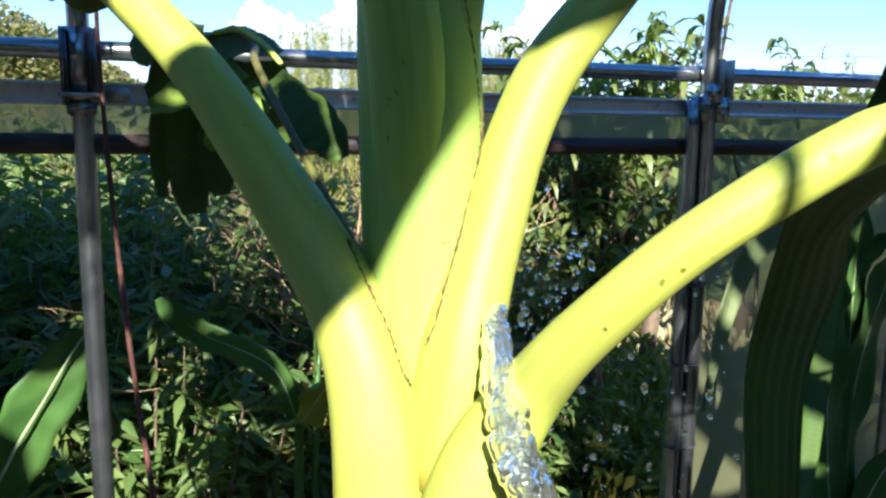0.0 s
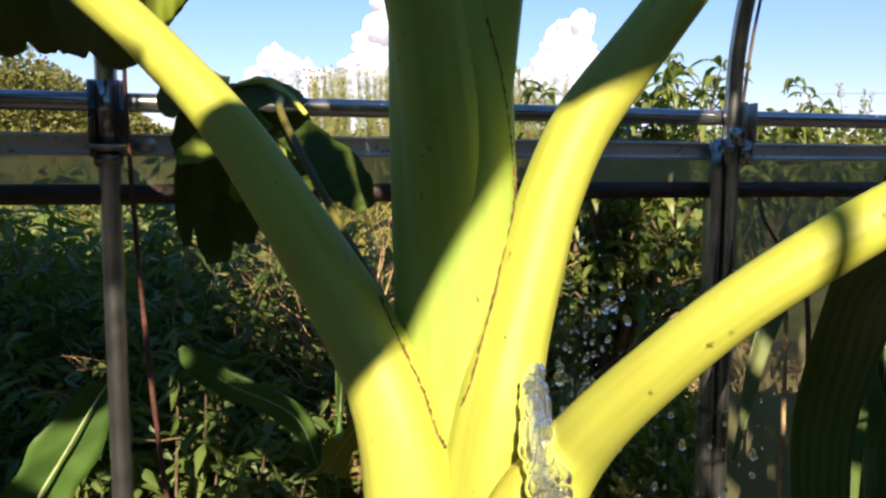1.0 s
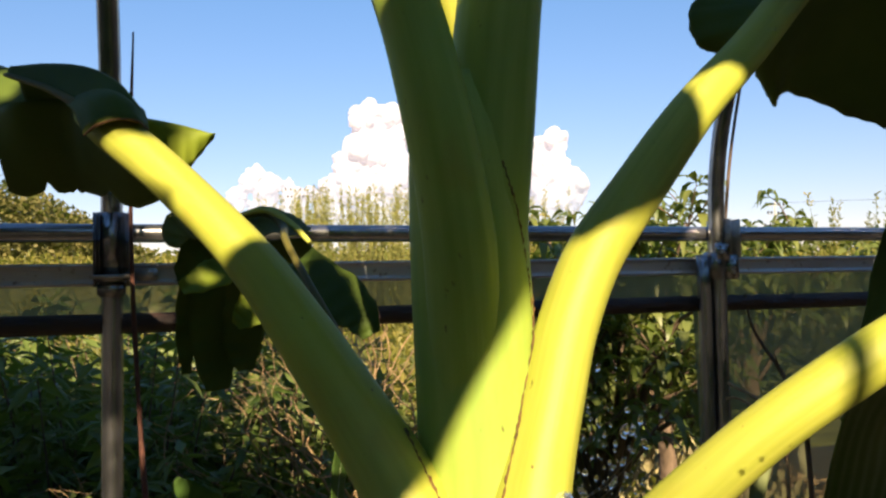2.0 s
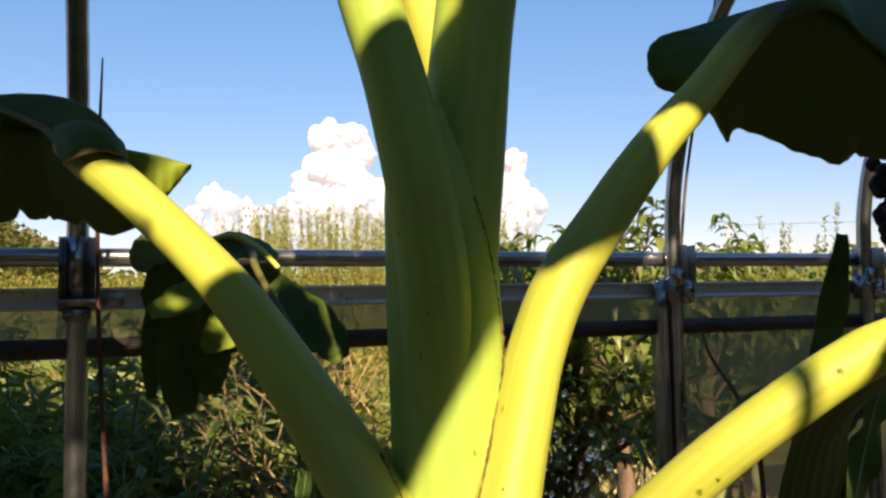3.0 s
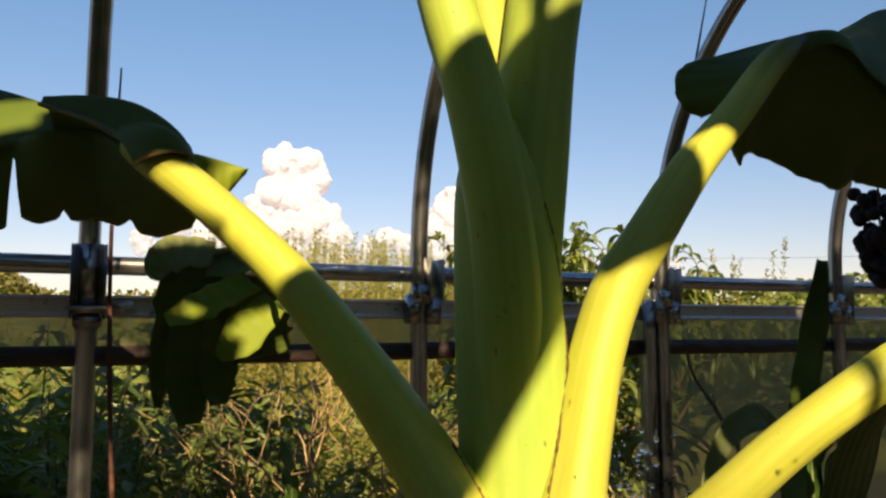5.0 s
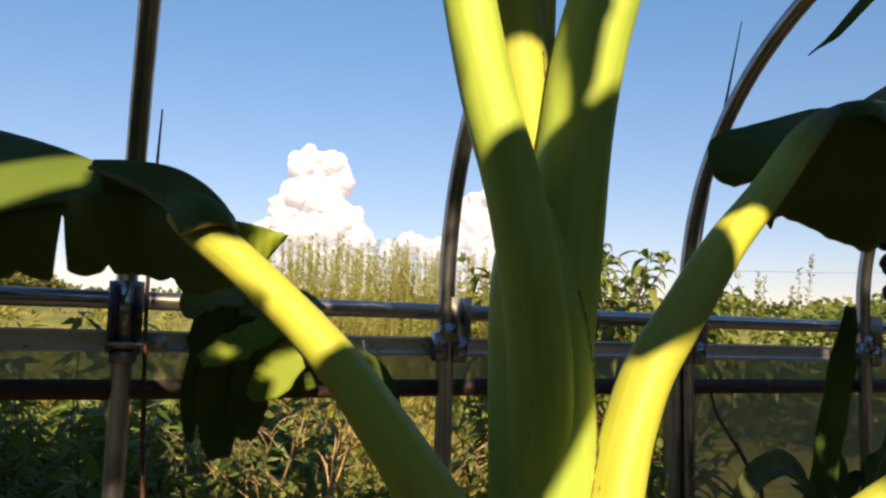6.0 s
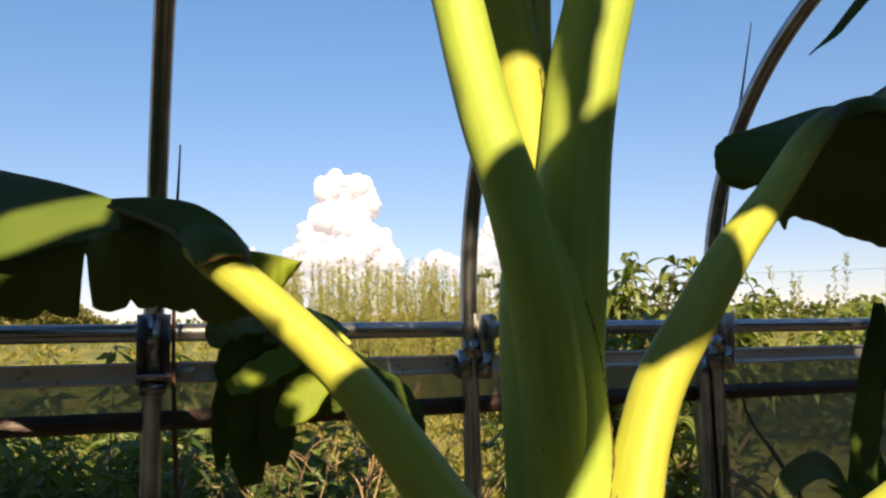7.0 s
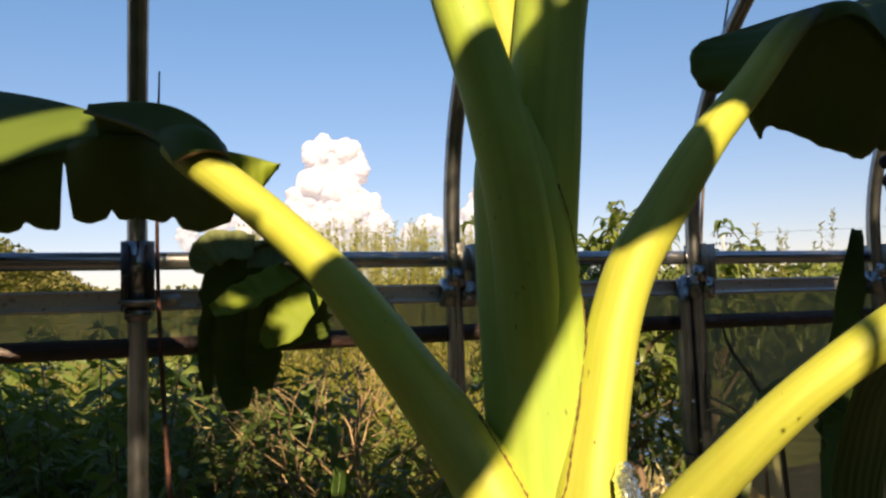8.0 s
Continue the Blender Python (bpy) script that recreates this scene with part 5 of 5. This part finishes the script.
def fruit_tree(base, trunk_top, limbs, seed, crown_r, top, leaf=0.13, shoots=5, label="peach tree with long drooping leaves", low=0.35):
    rg = np.random.default_rng(seed)
    z0 = height(*base)
    th = thing("peach_tree", (*base, z0), label, "tree", "peach trees")
    part("trunk", tube([(*base, z0 - 0.05, 0.045), (base[0] + 0.02, base[1], z0 + trunk_top * 0.5, 0.036), (base[0] - 0.01, base[1] + 0.02, z0 + trunk_top, 0.028)], 16, 12, lumps=0.2), BARK, th)
    start = np.array((base[0] - 0.01, base[1] + 0.02, z0 + trunk_top))
    twigs_made, places, ways = [], [], []

    def leaves_on(line, first):
        spin = rg.uniform(0, 6.28)
        for j, q in enumerate(line[first:]):
            b = spin + j * 2.4
            places.append(q)
            ways.append((math.cos(b), math.sin(b), rg.uniform(0.0, 0.9)))
        for _ in range(4):
            b = rg.uniform(0, 6.28)
            places.append(line[-1])
            ways.append((math.cos(b) * 0.7, math.sin(b) * 0.7, rg.uniform(0.3, 1.2)))

    for i in range(limbs):
        a = 2 * math.pi * i / limbs + rg.uniform(-0.3, 0.3)
        r = crown_r * rg.uniform(0.3, 1.0)
        end = np.array((base[0] + r * math.cos(a), base[1] + r * math.sin(a), z0 + rg.uniform(low + 0.5, 1.0) * top * (1.05 - 0.25 * r / crown_r)))
        knee = start * 0.45 + end * 0.55 + np.array((0, 0, 0.1))
        foot = start - (0, 0, rg.uniform(0, 0.25))
        part("limb", tube([(*foot, 0.013), (*knee, 0.008), (*end, 0.002)], 9, 6, caps=False), BARK, th)
        line = spline([foot, knee, end], 22)
        leaves_on(line, 9)
        for _ in range(shoots):
            q = line[rg.integers(7, 20)]
            b = rg.uniform(0, 6.28)
            tip = q + np.array((math.cos(b), math.sin(b), rg.uniform(0.2, 1.3))) * rg.uniform(0.08, 0.2) * min(1, crown_r / 0.5)
            bend = (q + tip) / 2 + rg.normal(0, 0.012, 3)
            twigs_made.append(tube([(*q, 0.004), (*bend, 0.003), (*tip, 0.0012)], 5, 5, caps=False))
            leaves_on(spline([q, bend, tip], 9), 2)
    tagged(part("twigs", joined(*twigs_made), BARK, th), kind="stuff")
    v, f = arching_leaves(rg, places, ways, leaf, leaf * 0.22, 1.15)
    tagged(part("crown", array_mesh("crown", v, f, PEACH, True), PEACH, th), kind="stuff")


fruit_tree((0.86, 0.98), 0.66, 30, 5, 0.46, 1.50, 0.115, 5, low=0.04)
fruit_tree((1.55, 1.7), 0.8, 24, 6, 0.62, 1.62, 0.15, 5, low=0.15)
fruit_tree((2.45, 2.2), 0.8, 18, 8, 0.6, 1.60, 0.16, 5, low=0.15)


def weeds_stuff(name, seed, count, area, tall, plume, mat, label, leaf=0.06, density=60):
    """Tall stems with narrow plumes over a stretch of field, joined."""
    rg = np.random.default_rng(seed)
    places, ways, tubes = [], [], []
    for _ in range(count):
        x, y = rg.uniform(*area[0]), rg.uniform(*area[1])
        z0, h = height(x, y), tall * rg.uniform(0.6, 1.0) ** 0.7
        lean = rg.normal(0, 0.06, 2)
        tubes.append((np.array((x, y, z0)), np.array((x + lean[0] * h, y + lean[1] * h, z0 + h))))
        for k in range(density):
            u = rg.uniform(0, 1) ** (0.7 if plume else 0.9)
            r = (0.22 * (1 - u) + 0.02) * (0.34 if plume else 0.9)
            b = rg.uniform(0, 6.28)
            p = tubes[-1][0] * (1 - u) + tubes[-1][1] * u
            places.append(p + np.array((math.cos(b), math.sin(b), 0)) * r * rg.uniform(0.1, 1))
            ways.append((math.cos(b), math.sin(b), rg.uniform(0.3, 2.2)))
    v, f = leaf_cards(rg, places, ways, leaf, leaf * 0.3, 0.2)
    stems = joined(*[tube([(*a, 0.006), (*(a * 0.5 + b * 0.5), 0.005), (*b, 0.002)], 3, 4, caps=False) for a, b in tubes])
    n = len(v)
    sv, sf = np.array(stems[0]), np.array(stems[1])
    sf3 = np.concatenate([sf[:, :3], sf[:, [0, 2, 3]]]) + n
    ob = part(name, array_mesh(name, np.vstack([v, sv]), np.vstack([f, sf3]), mat), mat, None)
    return tagged(ob, label, "weeds", kind="stuff")


weeds_stuff("goldenrod_stand", 1, 400, ((1.2, 5.4), (9.5, 13.0)), 2.35, True, GOLD, "tall pale goldenrod standing in the field", 0.065, 120)
weeds_stuff("field_weeds", 2, 900, ((-7, 16), (5, 14)), 0.55, False, GRASS, "low yellow-green weeds covering the field", 0.13, 26)
weeds_stuff("far_field_weeds", 3, 900, ((-16, 40), (14, 32)), 0.6, False, GRASS, "yellow-green weeds further up the field", 0.22, 18)
weeds_stuff("tall_weeds", 4, 8, ((8.5, 9.7), (7.5, 8.3)), 2.45, True, GRASS, "thin tall weeds against the sky", 0.085, 110)
weeds_stuff("low_weeds", 6, 260, ((-0.1, 1.5), (0.15, 1.7)), 0.34, False, GRASS, "low green and straw-coloured weeds beside the greenhouse", 0.08, 22)
weeds_stuff("near_grass", 5, 420, ((-0.6, 1.8), (2.2, 5.0)), 0.5, False, GRASS, "sunlit yellow-green grass behind the weeds", 0.12, 26)


def woods(name, seed, az, dist, tops, label, leaf, count, mat=None):
    """A belt of trees far off, made of many clumps of leaves."""
    rg = np.random.default_rng(seed)
    places, ways = [], []
    crowns = 70
    for i in range(crowns):
        u = (i + rg.uniform(0, 1)) / crowns
        a, d = radians(az[0] + (az[1] - az[0]) * u), dist * rg.uniform(0.9, 1.25)
        c = np.array((d * math.sin(a), d * math.cos(a), 0))
        h = d * math.tan(radians(np.interp(u, np.linspace(0, 1, len(tops)), tops))) + 1.2
        for _ in range(count // crowns):
            w = rg.normal(0, 1, 3)
            w /= np.linalg.norm(w)
            places.append(c + w * np.array((0.035, 0.03, 0.0)) * dist * rg.uniform(0.6, 1.05) + np.array((0, 0, h * (rg.uniform(0.1, 1) ** 0.6) * (1 - 0.25 * abs(w[0])))))
            ways.append((w[0], w[1], abs(w[2])))
    v, f = leaf_cards(rg, places, ways, leaf, leaf * 0.7, 0.4)
    return tagged(part(name, array_mesh(name, v, f, mat or WOODS), mat or WOODS, None), label, "woods", kind="stuff")


woods("wooded_hill", 1, (-30, -3), 60, (7.5, 7.5, 7.0, 7.4, 3.2), "sunlit wooded hill beyond the field", 0.5, 30000, HILLSIDE)
# unseen belt added behind the camera to block light from the low sky
woods("sky_blocking_trees", 4, (75, 285), 9, (14, 18, 22, 24, 24, 24, 19, 17, 20, 24, 26, 22, 16), "unseen dense trees added to block low sky light", 0.6, 42000, DENSE)
woods("far_hedge", 2, (-4, 60), 70, (2.6, 2.4, 2.9, 2.6, 2.8, 2.6, 3.0), "low hedge along the far edge of the field", 0.8, 9000)
woods("roadside_shrubs", 3, (51, 66), 9, (3.4, 4.2, 4.4), "sunlit shrub beyond the greenhouse", 0.13, 5000, PEACH)


# ---- litter under the peach trees ----
def litter(seed, count, area, leaf, mat, name, label, up=0.15):
    rg = np.random.default_rng(seed)
    places, ways = [], []
    for _ in range(count):
        x, y = rg.uniform(*area[0]), rg.uniform(*area[1])
        places.append((x, y, height(x, y) + rg.uniform(0.005, 0.05)))
        b = rg.uniform(0, 6.28)
        ways.append((math.cos(b), math.sin(b), rg.uniform(0, up)))
    v, f = leaf_cards(rg, places, ways, leaf, leaf * 0.3, 0.1)
    tagged(part(name, array_mesh(name, v, f, mat), mat, None), label, "litter", kind="stuff")


litter(1, 5200, ((0.5, 3.2), (0.5, 3.6)), 0.085, DRY, "leaf_litter", "brown fallen leaves and straw under the trees")
litter(2, 900, ((0.9, 2.6), (1.0, 3.0)), 0.22, STRAW, "straw_tufts", "pale upright tufts of dead grass", 3.0)


# ---- far pole and wire ----
def far_pole(az, dist, top):
    x, y = dist * math.sin(radians(az)), dist * math.cos(radians(az))
    z = dist * math.tan(radians(top)) + 1.2
    th = thing("utility_pole", (x, y, 0), "grey concrete utility pole with cross-arms far off", "utility pole")
    part("pole", tube([(x, y, 0, 0.17), (x, y, z * 0.6, 0.14), (x, y, z, 0.10)], 6, 10), CONCRETE, th)
    for dz, w in ((-0.4, 1.3), (-1.3, 1.0), (-2.6, 1.5)):
        part("cross_arm", block(x - w, x + w, y - 0.05, y + 0.05, z + dz - 0.035, z + dz + 0.035, 0.01), CONCRETE, th)
        for k in (-0.9, -0.45, 0.45, 0.9):
            part("insulator", tube([(x + k * w, y, z + dz + 0.05, 0.06), (x + k * w, y, z + dz + 0.18, 0.11), (x + k * w, y, z + dz + 0.34, 0.05)], 6, 8), WIRE, th)
    return th, x, y, z


far_pole(8.5, 95, 6.9)
near_pole, wx, wy, wz = far_pole(42.4, 90, 4.85)
_, ex, ey, ez = far_pole(63.0, 115, 4.9)
part("wire", tube([(wx, wy, wz - 0.1, 0.018), ((wx + ex) / 2, (wy + ey) / 2, (wz + ez) / 2 - 0.7, 0.018), (ex, ey, ez - 0.1, 0.018)], 30, 5), WIRE, near_pole, "thin black power line")


# ---- grapes hanging by the roof ----
def grapes(top, seed):
    rg = random.Random(seed)
    th = thing("grape_bunch", top, "bunch of dark purple grapes hanging from the roof", "grapes", "grape bunches")
    part("stem", tube([(top[0], top[1], top[2] + 0.04, 0.0015), (top[0], top[1], top[2], 0.002), (top[0], top[1], top[2] - 0.12, 0.0015)], 8, 6), BARK, th)
    bm = bmesh.new()
    bmesh.ops.create_icosphere(bm, subdivisions=2, radius=0.0118)
    me = as_mesh("berry", bm, GRAPE)
    for _ in range(90):
        u = rg.random()
        r = 0.040 * (1 - u) ** 0.5 * rg.uniform(0.5, 1.0) + 0.004
        a = rg.uniform(0, 6.28)
        b = part("berry", me, GRAPE, th)
        b.location = (top[0] + r * math.cos(a), top[1] + r * math.sin(a), top[2] - 0.15 * u)


grapes((0.675, -0.345, 1.435), 1)
grapes((0.735, -0.37, 1.43), 2)


# ---- clouds ----
def cloud(name, lumps, seed, label, dist=2200.0):
    """A heap of rounded billows. lumps: (azimuth, elevation, radius in degrees)."""
    rg = np.random.default_rng(seed)
    bm = bmesh.new()

    def ball(p, q):
        bmesh.ops.create_icosphere(bm, subdivisions=2, radius=q, matrix=Matrix.Translation(p))

    for az, el, r in lumps:
        a, e, q = radians(az), radians(el), radians(r) * dist
        c = Vector((dist * math.sin(a), dist * math.cos(a), dist * math.tan(e)))
        ball(c, q * 0.82)
        for _ in range(20):
            w = Vector(rg.normal(0, 1, 3)).normalized()
            s = 0.10 + 0.30 * rg.uniform(0, 1) ** 1.4
            ball(c + w * q * 0.74, q * s)
    ob = part(name, bm, CLOUD, None)
    skin = ob.modifiers.new("skin", "REMESH")
    skin.mode, skin.voxel_size, skin.use_smooth_shade = "VOXEL", 3.4, True
    soft = ob.modifiers.new("soft", "SMOOTH")
    soft.iterations = 6
    billow = bpy.data.textures.new("billow", "CLOUDS")
    billow.noise_scale, billow.noise_depth = 15, 4
    heap = bpy.data.textures.new("heap", "CLOUDS")
    heap.noise_scale, heap.noise_depth = 52, 2
    for texture, strength in ((heap, 30), (billow, 7)):
        bulge = ob.modifiers.new("billow", "DISPLACE")
        bulge.texture, bulge.strength, bulge.texture_coords = texture, strength, "GLOBAL"
    return tagged(ob, label, "cloud")


cloud("cloud", [(14.0, 11.3, 1.7), (15.9, 11.8, 1.4), (16.5, 10.7, 1.1), (13.5, 9.4, 1.9), (15.4, 9.1, 1.8), (12.2, 8.5, 1.1), (17.3, 7.8, 1.1), (13.2, 6.8, 2.1), (15.6, 6.9, 2.1), (11.7, 6.2, 1.7), (17.7, 6.2, 1.4),
                (14.9, 4.7, 2.5), (11.2, 5.0, 1.6), (18.1, 4.6, 1.6)], 1, "towering white cumulus cloud")
cloud("cloud", [(26.3, 9.4, 1.1), (27.4, 9.7, 1.2), (25.7, 8.3, 1.1), (27.2, 7.5, 1.9), (25.2, 6.7, 1.6), (28.1, 6.1, 1.9), (21.3, 6.4, 1.1), (20.1, 5.7, 1.0), (22.6, 6.0, 1.1), (26.7, 5.3, 2.1), (23.8, 5.4, 1.6)], 2, "smaller bright white cumulus cloud")
cloud("cloud", [(5.9, 7.8, 0.7), (7.0, 7.3, 0.8), (5.4, 7.0, 0.8), (8.1, 6.9, 0.7), (6.6, 6.3, 1.1), (8.5, 6.1, 1.1), (9.7, 6.3, 0.8), (4.6, 6.0, 1.0), (6.5, 5.2, 1.2), (8.5, 5.0, 1.2)], 3, "low bank of white cloud")
